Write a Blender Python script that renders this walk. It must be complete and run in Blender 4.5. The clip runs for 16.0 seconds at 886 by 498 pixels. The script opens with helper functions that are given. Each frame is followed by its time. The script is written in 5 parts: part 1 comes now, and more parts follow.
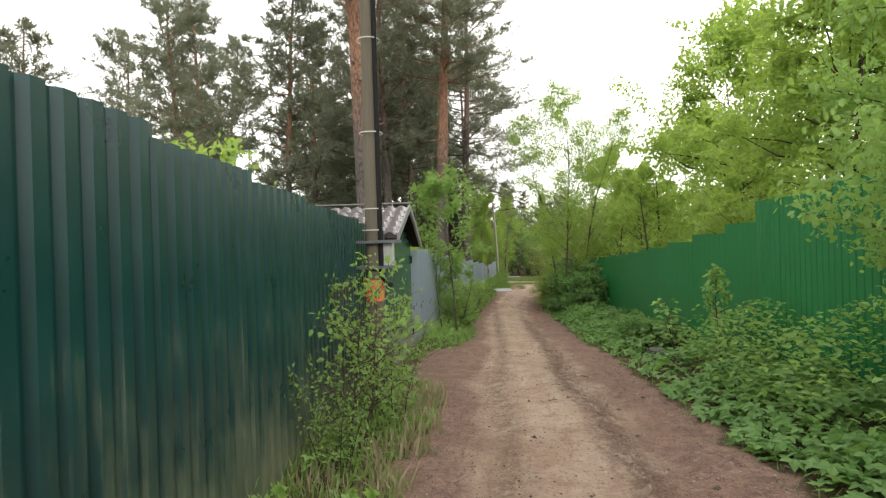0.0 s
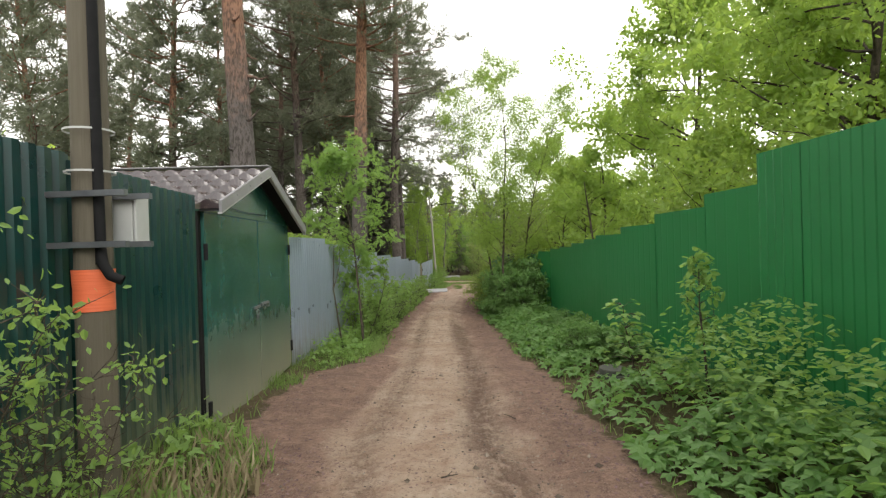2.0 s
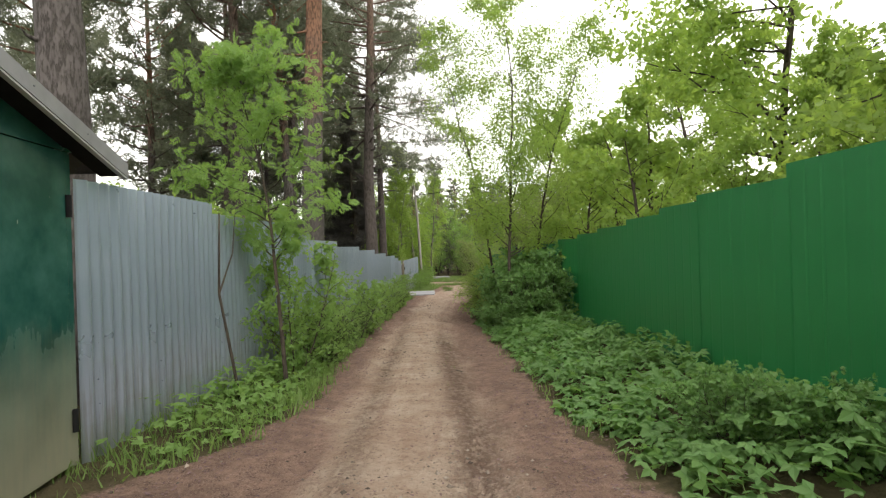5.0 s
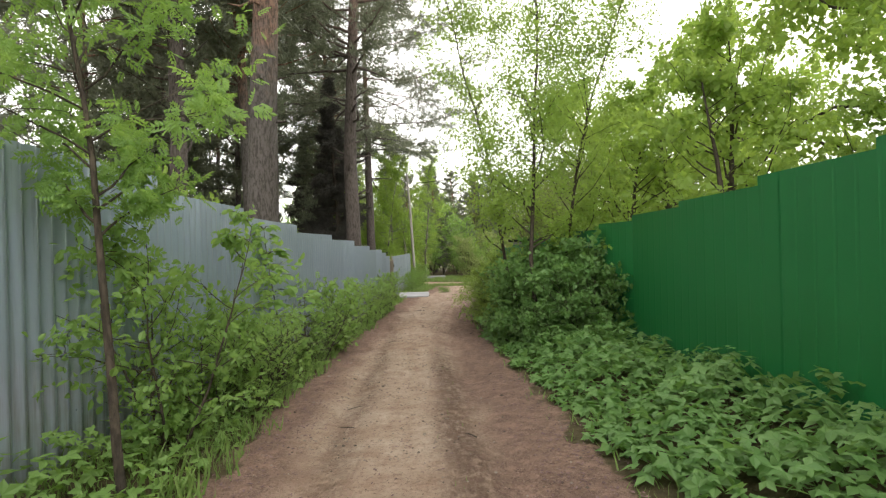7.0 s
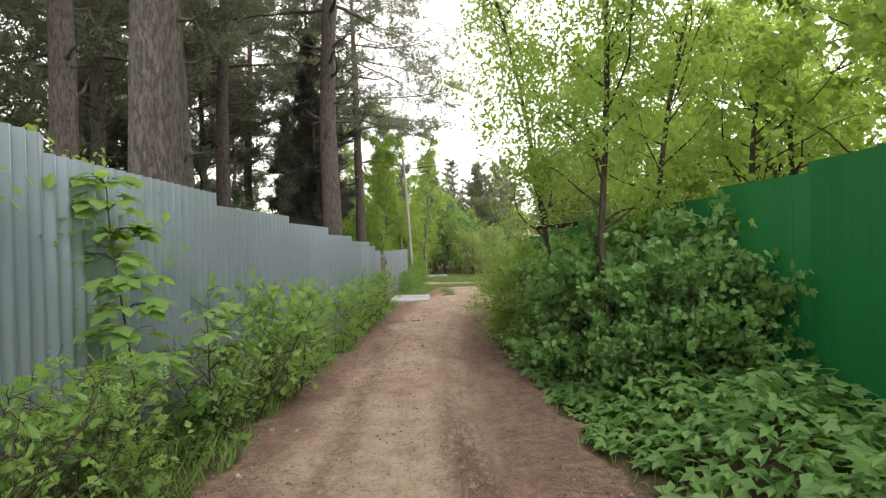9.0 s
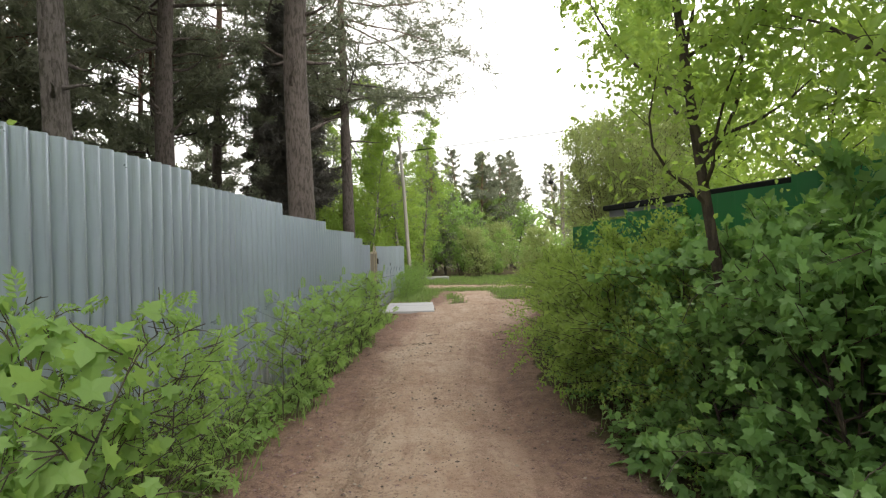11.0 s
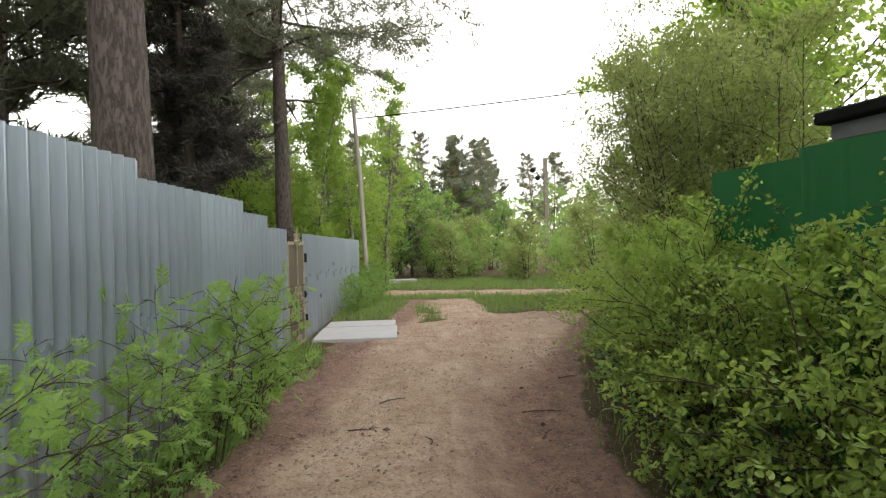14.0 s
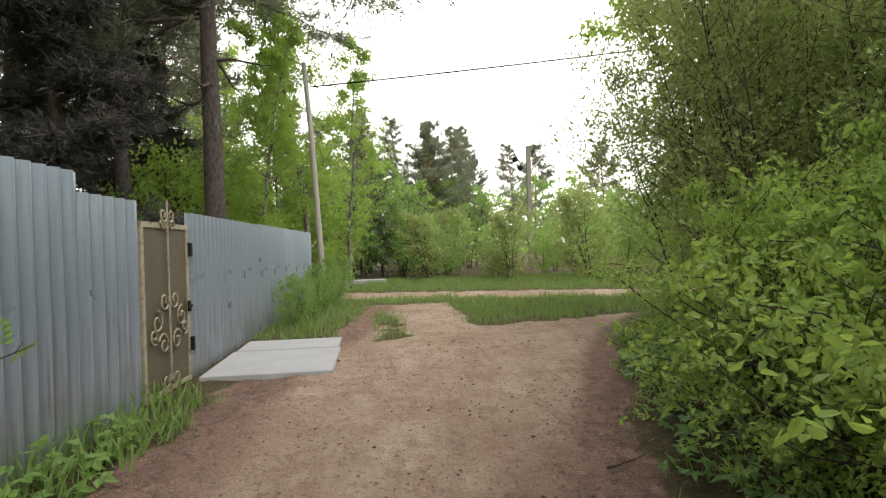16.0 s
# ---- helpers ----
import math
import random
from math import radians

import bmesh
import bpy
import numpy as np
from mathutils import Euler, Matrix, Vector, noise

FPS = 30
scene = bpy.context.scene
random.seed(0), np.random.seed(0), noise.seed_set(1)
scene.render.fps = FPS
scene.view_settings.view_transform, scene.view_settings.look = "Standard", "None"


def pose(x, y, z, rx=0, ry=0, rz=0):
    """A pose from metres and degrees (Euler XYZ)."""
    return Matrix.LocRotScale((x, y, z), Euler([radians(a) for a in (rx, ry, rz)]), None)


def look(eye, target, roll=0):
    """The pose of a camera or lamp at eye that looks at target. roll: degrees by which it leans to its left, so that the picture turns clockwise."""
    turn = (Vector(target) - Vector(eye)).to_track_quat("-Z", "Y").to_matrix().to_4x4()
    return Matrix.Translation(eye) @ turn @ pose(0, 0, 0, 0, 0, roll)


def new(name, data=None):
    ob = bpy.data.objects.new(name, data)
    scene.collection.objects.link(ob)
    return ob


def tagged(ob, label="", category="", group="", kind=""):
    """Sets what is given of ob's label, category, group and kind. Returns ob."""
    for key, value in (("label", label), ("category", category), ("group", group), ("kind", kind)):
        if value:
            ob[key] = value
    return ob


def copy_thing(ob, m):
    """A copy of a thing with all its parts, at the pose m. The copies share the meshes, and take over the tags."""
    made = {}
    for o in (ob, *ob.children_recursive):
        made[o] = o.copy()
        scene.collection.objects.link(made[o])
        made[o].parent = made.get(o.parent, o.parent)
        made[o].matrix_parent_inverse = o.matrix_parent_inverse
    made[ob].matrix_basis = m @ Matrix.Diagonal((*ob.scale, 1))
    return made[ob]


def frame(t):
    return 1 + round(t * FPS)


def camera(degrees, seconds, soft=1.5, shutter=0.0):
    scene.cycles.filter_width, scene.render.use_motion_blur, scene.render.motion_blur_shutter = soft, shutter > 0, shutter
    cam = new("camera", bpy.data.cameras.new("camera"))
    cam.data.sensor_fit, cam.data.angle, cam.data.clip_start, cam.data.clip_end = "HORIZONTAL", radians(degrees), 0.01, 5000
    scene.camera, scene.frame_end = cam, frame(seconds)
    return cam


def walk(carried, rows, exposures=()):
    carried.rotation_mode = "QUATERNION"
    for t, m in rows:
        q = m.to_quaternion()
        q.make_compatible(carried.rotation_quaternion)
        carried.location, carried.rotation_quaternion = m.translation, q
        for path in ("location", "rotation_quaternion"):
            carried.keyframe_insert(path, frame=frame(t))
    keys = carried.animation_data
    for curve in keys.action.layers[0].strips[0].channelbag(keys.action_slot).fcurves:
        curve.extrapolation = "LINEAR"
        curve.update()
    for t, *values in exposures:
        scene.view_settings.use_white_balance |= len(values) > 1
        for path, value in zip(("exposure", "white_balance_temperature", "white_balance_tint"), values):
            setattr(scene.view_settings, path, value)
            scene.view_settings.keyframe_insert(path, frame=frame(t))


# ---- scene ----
# seconds, eye x y z, yaw, pitch, roll
cam = camera(78.1, 16.0, soft=1.25)
ROWS = [
    (0.0, -0.000, 0.002, 1.541, 8.68, -0.26, 1.62),
    (0.5, 0.247, 0.728, 1.483, 4.29, -0.31, 1.64),
    (1.0, 0.384, 1.511, 1.413, 3.93, -0.36, 1.60),
    (1.5, 0.492, 2.283, 1.347, 3.23, -0.30, 1.71),
    (2.0, 0.514, 3.099, 1.251, 3.08, -0.33, 1.68),
    (2.5, 0.474, 3.910, 1.191, 2.33, -0.28, 1.69),
    (3.0, 0.391, 4.723, 1.126, 2.39, -0.24, 1.84),
    (3.5, 0.342, 5.560, 1.054, 2.32, -0.17, 2.01),
    (4.0, 0.360, 6.438, 0.987, 2.32, -0.17, 2.01),
    (6.5, 0.240, 10.970, 0.668, 1.25, -0.13, 1.30),
    (7.0, 0.149, 11.927, 0.605, 1.35, -0.13, 1.31),
    (7.5, 0.053, 12.880, 0.552, 0.91, -0.14, 1.39),
    (8.0, -0.039, 13.876, 0.511, 1.03, -0.13, 1.47),
    (8.5, -0.096, 14.856, 0.462, 1.16, -0.15, 1.54),
    (9.0, -0.120, 15.957, 0.407, 1.18, -0.24, 1.56),
    (9.5, -0.172, 16.956, 0.363, 1.07, -0.18, 1.58),
    (10.0, -0.272, 17.949, 0.311, 1.23, -0.12, 1.48),
    (12.5, -0.835, 22.717, 0.194, -1.37, -0.28, 1.31),
    (13.0, -0.772, 23.444, 0.148, -1.88, -0.24, 1.34),
    (13.5, -0.716, 24.160, 0.109, -2.24, -0.18, 1.36),
    (14.0, -0.652, 24.870, 0.066, -2.98, -0.16, 1.39),
    (14.5, -0.581, 25.571, 0.031, -3.09, -0.15, 1.44),
    (15.0, -0.488, 26.273, -0.010, -3.85, -0.19, 1.51),
    (15.5, -0.403, 26.954, -0.036, -4.28, -0.23, 1.60),
    (16.0, -0.337, 27.613, -0.072, -5.33, -0.32, 1.66),
]
walk(cam, [(t, pose(x, y, z, 90 + pitch, roll, yaw)) for t, x, y, z, yaw, pitch, roll in ROWS],
     exposures=[(0.0, 0.47), (4.0, 0.5), (6.5, 0.58), (9.0, 0.76), (12.5, 0.66), (16.0, 0.62)])

# ---- light: bright even overcast, a soft high sun ----
world = bpy.data.worlds.new("world")
scene.world = world
world.use_nodes = True
wn, wl = world.node_tree.nodes, world.node_tree.links
wn.clear()
sky = wn.new("ShaderNodeTexSky")
sky.sky_type, sky.sun_disc = "NISHITA", False
sky.sun_elevation, sky.sun_rotation = radians(52), radians(20)
sky.air_density, sky.dust_density = 1.0, 6.0
sky_scale = wn.new("ShaderNodeMix")
sky_scale.data_type, sky_scale.blend_type = "RGBA", "MULTIPLY"
sky_scale.inputs["Factor"].default_value = 1.0
sky_scale.inputs["B"].default_value = (0.1, 0.1, 0.1, 1)
cloud = wn.new("ShaderNodeMix")
cloud.data_type = "RGBA"
cloud.inputs["Factor"].default_value = 0.86
cloud.inputs["B"].default_value = (1.08, 1.06, 1.02, 1)
bg = wn.new("ShaderNodeBackground")
bg.inputs["Strength"].default_value = 1.75
wo = wn.new("ShaderNodeOutputWorld")
wl.new(sky.outputs["Color"], sky_scale.inputs["A"])
wl.new(sky_scale.outputs["Result"], cloud.inputs["A"])
wl.new(cloud.outputs["Result"], bg.inputs["Color"])
wl.new(bg.outputs["Background"], wo.inputs["Surface"])
sun = new("sun", bpy.data.lights.new("sun", "SUN"))
sun.data.energy, sun.data.angle, sun.data.color = 1.3, radians(25), (1.0, 0.95, 0.88)
sun.matrix_world = look((10, -20, 30), (0, 10, 0))


# ---- materials ----
class Mat:
    """A small builder for node materials."""

    def __init__(self, name):
        self.m = bpy.data.materials.new(name)
        self.m.use_nodes = True
        self.n, self.l = self.m.node_tree.nodes, self.m.node_tree.links
        self.p = self.n["Principled BSDF"]
        self.out = self.n["Material Output"]
        self.co = self.n.new("ShaderNodeTexCoord")

    def node(self, kind):
        return self.n.new(kind)

    def link(self, a, b):
        self.l.new(a, b)

    def noise(self, scale, detail=4, rough=0.55, space="Object", stretch=None):
        t = self.node("ShaderNodeTexNoise")
        t.inputs["Scale"].default_value, t.inputs["Detail"].default_value, t.inputs["Roughness"].default_value = scale, detail, rough
        src = self.co.outputs[space]
        if stretch:
            mp = self.node("ShaderNodeMapping")
            mp.inputs["Scale"].default_value = stretch
            self.link(src, mp.inputs["Vector"])
            src = mp.outputs["Vector"]
        self.link(src, t.inputs["Vector"])
        return t.outputs["Fac"]

    def ramp(self, fac, stops):
        r = self.node("ShaderNodeValToRGB")
        e = r.color_ramp.elements
        while len(e) < len(stops):
            e.new(0.5)
        for el, (pos, c) in zip(e, stops):
            el.position, el.color = pos, (*c, 1) if len(c) == 3 else c
        self.link(fac, r.inputs["Fac"])
        return r.outputs["Color"]

    def mix(self, fac, a, b, blend="MIX"):
        x = self.node("ShaderNodeMix")
        x.data_type, x.blend_type = "RGBA", blend
        for key, v in (("Factor", fac), ("A", a), ("B", b)):
            if isinstance(v, (int, float)):
                x.inputs[key].default_value = v
            elif isinstance(v, tuple):
                x.inputs[key].default_value = (*v, 1)
            else:
                self.link(v, x.inputs[key])
        return x.outputs["Result"]

    def math(self, op, a, b=0.0, c=0.0):
        x = self.node("ShaderNodeMath")
        x.operation = op
        for i, v in enumerate((a, b, c)):
            if isinstance(v, (int, float)):
                x.inputs[i].default_value = v
            else:
                self.link(v, x.inputs[i])
        return x.outputs["Value"]

    def attr(self, name):
        a = self.node("ShaderNodeAttribute")
        a.attribute_name = name
        return a.outputs["Fac"]

    def axis(self, which, space="Object"):
        s = self.node("ShaderNodeSeparateXYZ")
        self.link(self.co.outputs[space], s.inputs["Vector"])
        return s.outputs[which]

    def bump(self, height, strength=0.3, dist=0.01):
        b = self.node("ShaderNodeBump")
        b.inputs["Strength"].default_value, b.inputs["Distance"].default_value = strength, dist
        self.link(height, b.inputs["Height"])
        self.link(b.outputs["Normal"], self.p.inputs["Normal"])

    def set(self, color=None, rough=0.7, metal=0.0, spec=0.5):
        if color is not None:
            if isinstance(color, tuple):
                self.p.inputs["Base Color"].default_value = (*color, 1)
            else:
                self.link(color, self.p.inputs["Base Color"])
        if isinstance(rough, (int, float)):
            self.p.inputs["Roughness"].default_value = rough
        else:
            self.link(rough, self.p.inputs["Roughness"])
        self.p.inputs["Metallic"].default_value = metal
        self.p.inputs["Specular IOR Level"].default_value = spec
        return self.m


def leaf_mat(name, dark, light, through_col, glow=0.4, rough=0.5):
    """Foliage: two tones by leaf, tree and clump, light passing through the blades."""
    dark, light, through_col = ((c[0], c[1] * 0.97, c[2] * 1.4) for c in (dark, light, through_col))
    k = Mat(name)
    geo, info = k.node("ShaderNodeNewGeometry"), k.node("ShaderNodeObjectInfo")
    a = k.math("MULTIPLY", geo.outputs["Random Per Island"], 0.6)
    b = k.math("MULTIPLY", info.outputs["Random"], 0.25)
    c = k.math("MULTIPLY", k.noise(0.9, 2, space="Object"), 0.5)
    f = k.math("ADD", k.math("ADD", a, b), c)
    col = k.mix(k.math("MULTIPLY", f, 0.75), dark, light)
    k.set(col, rough, spec=0.24)
    tr = k.node("ShaderNodeBsdfTranslucent")
    k.link(k.mix(k.math("MULTIPLY", f, 0.6), through_col, light), tr.inputs["Color"])
    ms = k.node("ShaderNodeMixShader")
    ms.inputs["Fac"].default_value = glow
    k.link(k.p.outputs["BSDF"], ms.inputs[1])
    k.link(tr.outputs["BSDF"], ms.inputs[2])
    k.link(ms.outputs["Shader"], k.out.inputs["Surface"])
    return k.m


def make_materials():
    g = {}
    # sandy lane with litter at its sides
    k = Mat("soil")
    bare, track = k.attr("bare"), k.attr("track")
    n1, n2, n3 = k.noise(1.1, 5), k.noise(9, 6, 0.65), k.noise(70, 4, 0.7)
    n4 = k.noise(3.2, 5, 0.65)
    sand = k.mix(k.ramp(n1, [(0.3, (0, 0, 0)), (0.7, (1, 1, 1))]), (0.375, 0.272, 0.2), (0.52, 0.415, 0.325))
    sand = k.mix(k.math("MULTIPLY", k.ramp(n4, [(0.48, (0, 0, 0)), (0.66, (1, 1, 1))]), 0.6), sand, (0.27, 0.17, 0.12))
    sand = k.mix(k.ramp(n2, [(0.35, (0, 0, 0)), (0.7, (1, 1, 1))]), k.mix(0.35, sand, (0.24, 0.15, 0.105)), sand)
    litter = k.mix(k.ramp(n3, [(0.4, (0, 0, 0)), (0.6, (1, 1, 1))]), (0.09, 0.056, 0.043), (0.30, 0.2, 0.155))
    litter = k.mix(k.ramp(n2, [(0.38, (0, 0, 0)), (0.62, (1, 1, 1))]), litter, (0.30, 0.195, 0.15))
    litter = k.mix(k.math("MULTIPLY", k.ramp(n4, [(0.45, (0, 0, 0)), (0.62, (1, 1, 1))]), 0.6), litter, (0.15, 0.095, 0.072))
    humus = k.mix(n2, (0.05, 0.042, 0.022), (0.13, 0.105, 0.055))
    n5 = k.noise(22, 5, 0.7)
    # wheel-drawn streaks along the lane break up both the sand and the litter's edge
    streak = k.noise(1.0, 5, 0.65, stretch=(5.5, 0.75, 1))
    tf = k.math("SUBTRACT", k.math("ADD", track, k.math("MULTIPLY", k.math("ADD", k.math("ADD", k.math("MULTIPLY", streak, 1.0), n4), n5), 1.0)), 1.45)
    road = k.mix(k.ramp(tf, [(0.2, (0, 0, 0)), (0.7, (1, 1, 1))]), litter, sand)
    road = k.mix(k.math("MULTIPLY", k.ramp(streak, [(0.54, (0, 0, 0)), (0.68, (1, 1, 1))]), 0.45), road, (0.25, 0.155, 0.115))
    clod = k.ramp(k.noise(1.0, 5, 0.7, stretch=(13, 7, 1)), [(0.44, (0, 0, 0)), (0.56, (1, 1, 1))])
    road = k.mix(k.math("MULTIPLY", k.math("MULTIPLY", clod, k.attr("rut")), 0.75), road, (0.16, 0.095, 0.07))
    chips = k.noise(48, 3, 0.6, stretch=(1.0, 0.6, 1))
    road = k.mix(k.math("MULTIPLY", k.ramp(chips, [(0.6, (0, 0, 0)), (0.7, (1, 1, 1))]), 0.65), road, (0.075, 0.05, 0.04))
    road = k.mix(k.math("MULTIPLY", k.ramp(n5, [(0.54, (0, 0, 0)), (0.64, (1, 1, 1))]), 0.55), road, (0.17, 0.108, 0.08))
    road = k.mix(k.math("MULTIPLY", k.ramp(n3, [(0.58, (0, 0, 0)), (0.72, (1, 1, 1))]), 0.5), road, (0.47, 0.375, 0.3))
    bf = k.math("SUBTRACT", k.math("ADD", bare, k.math("MULTIPLY", n2, 0.6)), 0.3)
    k.set(k.mix(k.ramp(bf, [(0.3, (0, 0, 0)), (0.6, (1, 1, 1))]), humus, road), 0.95, spec=0.15)
    k.bump(k.math("ADD", k.math("ADD", k.math("MULTIPLY", n2, 1.2), k.math("MULTIPLY", n4, 1.5)), k.math("ADD", k.math("MULTIPLY", n5, 1.0), k.math("MULTIPLY", k.math("MULTIPLY", clod, k.attr("rut")), -0.8))), 1.0, 0.07)
    g["soil"] = k.m

    def painted(name, base, pale, dust, dust_top, gloss, streak=(14, 14, 0.7), worn=0.0):
        k = Mat(name)
        n, st, fine = k.noise(2.2, 5, 0.6), k.noise(3.0, 5, 0.6, stretch=streak), k.noise(40, 3)
        col = k.mix(k.ramp(n, [(0.35, (0, 0, 0)), (0.75, (1, 1, 1))]), base, pale)
        z = k.axis("Z")
        h = k.math("ADD", k.math("MULTIPLY", z, -1.0 / dust_top), 1.0)
        m = k.math("ADD", h, k.math("MULTIPLY", k.math("SUBTRACT", k.math("ADD", st, n), 1.0), 0.4 if worn else 1.7))
        mask = k.ramp(m, [(0.0 if worn else 0.15, (0, 0, 0)), (0.9 if worn else 0.95, (1, 1, 1))])
        col = k.mix(k.math("MULTIPLY", mask, 0.85), col, dust)
        if worn:
            sc = k.noise(4.5, 3, 0.6, stretch=(3, 3, 0.9))
            col = k.mix(k.math("MULTIPLY", k.ramp(sc, [(0.72, (0, 0, 0)), (0.75, (1, 1, 1))]), 0.6), col, (0.35, 0.42, 0.36))
        k.set(col, k.math("ADD", k.math("MULTIPLY", mask, 0.4), k.math("ADD", gloss, k.math("MULTIPLY", n, 0.2))), spec=0.5)
        k.bump(k.math("ADD", n, k.math("MULTIPLY", fine, 0.3)), 0.12, 0.01)
        return k.m

    g["dark_green"] = painted("dark_green_paint", (0.003, 0.03, 0.029), (0.006, 0.046, 0.042), (0.11, 0.12, 0.065), 1.1, 0.2)
    g["garage_green"] = painted("garage_green_paint", (0.005, 0.052, 0.043), (0.045, 0.135, 0.112), (0.25, 0.23, 0.16), 1.15, 0.14, (7, 7, 0.8), 1.0)
    g["bright_green"] = painted("bright_green_paint", (0.010, 0.130, 0.034), (0.015, 0.158, 0.043), (0.035, 0.125, 0.045), 0.35, 0.32)

    k = Mat("galvanised_steel")
    n, st, sp = k.noise(1.6, 5, 0.6), k.noise(3, 5, 0.6, stretch=(16, 16, 0.5)), k.noise(60, 3, 0.6)
    info = k.node("ShaderNodeObjectInfo")
    col = k.mix(n, (0.31, 0.37, 0.47), (0.42, 0.475, 0.57))
    col = k.mix(k.math("MULTIPLY", info.outputs["Random"], 0.25), col, (0.15, 0.17, 0.19))
    z = k.axis("Z")
    m = k.math("ADD", k.math("ADD", k.math("MULTIPLY", z, -0.95), 0.85), k.math("MULTIPLY", k.math("SUBTRACT", k.math("ADD", st, n), 1.0), 2.2))
    mask = k.ramp(m, [(0.1, (0, 0, 0)), (0.95, (1, 1, 1))])
    col = k.mix(k.math("MULTIPLY", mask, 0.6), col, (0.17, 0.16, 0.11))
    col = k.mix(k.math("MULTIPLY", k.ramp(st, [(0.55, (0, 0, 0)), (0.8, (1, 1, 1))]), 0.35), col, (0.17, 0.18, 0.14))
    k.set(col, k.math("ADD", 0.2, k.math("MULTIPLY", n, 0.2)), metal=0.55)
    k.bump(k.math("ADD", n, k.math("MULTIPLY", sp, 0.05)), 0.07, 0.01)
    g["galvanised"] = k.m

    def bark(name, low, high, change, scale=10):
        """Plated bark, grey-brown below and turning to the upper colour at a height."""
        k = Mat(name)
        crack = k.ramp(k.noise(1.0, 6, 0.7, stretch=(scale * 1.9, scale * 1.9, scale * 0.55)), [(0.42, (0, 0, 0)), (0.54, (1, 1, 1))])
        n, f = k.noise(5, 5, 0.65), k.noise(30, 4)
        h = k.math("ADD", k.math("SUBTRACT", k.axis("Z"), change), k.math("MULTIPLY", k.math("SUBTRACT", n, 0.5), 4.0))
        up = k.ramp(k.math("MULTIPLY", h, 0.35), [(0.0, (0, 0, 0)), (1.0, (1, 1, 1))])
        c = k.mix(up, k.mix(n, tuple(q * 0.7 for q in low), low), k.mix(n, tuple(q * 0.75 for q in high), high))
        c = k.mix(crack, k.mix(0.72, c, (0.04, 0.033, 0.028)), c)
        k.set(c, 0.9, spec=0.2)
        k.bump(k.math("ADD", k.math("MULTIPLY", crack, 0.6), k.math("MULTIPLY", f, 0.4)), 0.8, 0.02)
        return k.m

    g["pine_bark"] = bark("pine_bark", (0.14, 0.122, 0.113), (0.33, 0.175, 0.11), 5.0, 15)
    g["pine_bark_grey"] = bark("pine_bark_grey", (0.145, 0.12, 0.11), (0.24, 0.16, 0.12), 8.0, 14)
    g["twig_bark"] = bark("twig_bark", (0.10, 0.08, 0.06), (0.11, 0.09, 0.07), 30.0, 12)
    g["birch_bark"] = bark("aspen_bark", (0.28, 0.27, 0.22), (0.33, 0.33, 0.27), 30.0, 5)
    g["needles"] = leaf_mat("pine_needles", (0.12, 0.145, 0.075), (0.22, 0.24, 0.115), (0.22, 0.25, 0.09), 0.35)
    g["needles_dark"] = leaf_mat("spruce_needles", (0.042, 0.043, 0.028), (0.095, 0.09, 0.055), (0.08, 0.085, 0.04), 0.18, 0.8)
    g["leaf_lime"] = leaf_mat("lime_green_leaves", (0.149, 0.253, 0.041), (0.310, 0.448, 0.082), (0.44, 0.60, 0.058), 0.6)
    g["leaf_mid"] = leaf_mat("fresh_green_leaves", (0.118, 0.225, 0.047), (0.248, 0.39, 0.084), (0.35, 0.535, 0.06), 0.54)
    g["leaf_hedge"] = leaf_mat("hedge_leaves", (0.115, 0.195, 0.036), (0.29, 0.405, 0.07), (0.33, 0.47, 0.047), 0.5)
    g["leaf_deep"] = leaf_mat("deep_green_leaves", (0.085, 0.187, 0.043), (0.192, 0.33, 0.074), (0.228, 0.415, 0.052), 0.48, 0.44)
    g["leaf_olive"] = leaf_mat("olive_green_leaves", (0.165, 0.215, 0.06), (0.30, 0.365, 0.098), (0.35, 0.42, 0.08), 0.5)
    g["grass"] = leaf_mat("grass_blades", (0.081, 0.161, 0.029), (0.230, 0.333, 0.069), (0.207, 0.322, 0.046), 0.42)
    g["straw"] = leaf_mat("dry_straw", (0.16, 0.135, 0.055), (0.36, 0.31, 0.14), (0.3, 0.26, 0.1), 0.3, 0.7)
    g["dry"] = leaf_mat("dead_leaves", (0.05, 0.032, 0.022), (0.28, 0.185, 0.125), (0.16, 0.10, 0.05), 0.15, 0.8)

    k = Mat("weathered_pole_wood")
    n, gr = k.noise(2, 4), k.noise(5, 6, 0.7, stretch=(14, 14, 0.4))
    k.set(k.mix(gr, k.mix(n, (0.055, 0.047, 0.034), (0.092, 0.08, 0.058)), (0.14, 0.125, 0.095)), 0.85, spec=0.2)
    k.bump(gr, 0.6, 0.01)
    g["pole_wood"] = k.m
    k = Mat("roof_tile_steel")
    n, f = k.noise(2.5, 5, 0.65), k.noise(30, 4)
    c = k.mix(n, (0.022, 0.014, 0.015), (0.05, 0.034, 0.035))
    c = k.mix(k.ramp(f, [(0.6, (0, 0, 0)), (0.75, (1, 1, 1))]), c, (0.11, 0.08, 0.07))
    k.set(c, k.math("ADD", 0.1, k.math("MULTIPLY", n, 0.2)), spec=0.9)
    k.bump(f, 0.1, 0.01)
    g["roof"] = k.m
    k = Mat("grey_fascia")
    n = k.noise(6, 4)
    k.set(k.mix(n, (0.13, 0.128, 0.135), (0.25, 0.245, 0.255)), 0.4)
    g["fascia"] = k.m
    k = Mat("pale_concrete")
    n, f = k.noise(3, 5, 0.65), k.noise(50, 4)
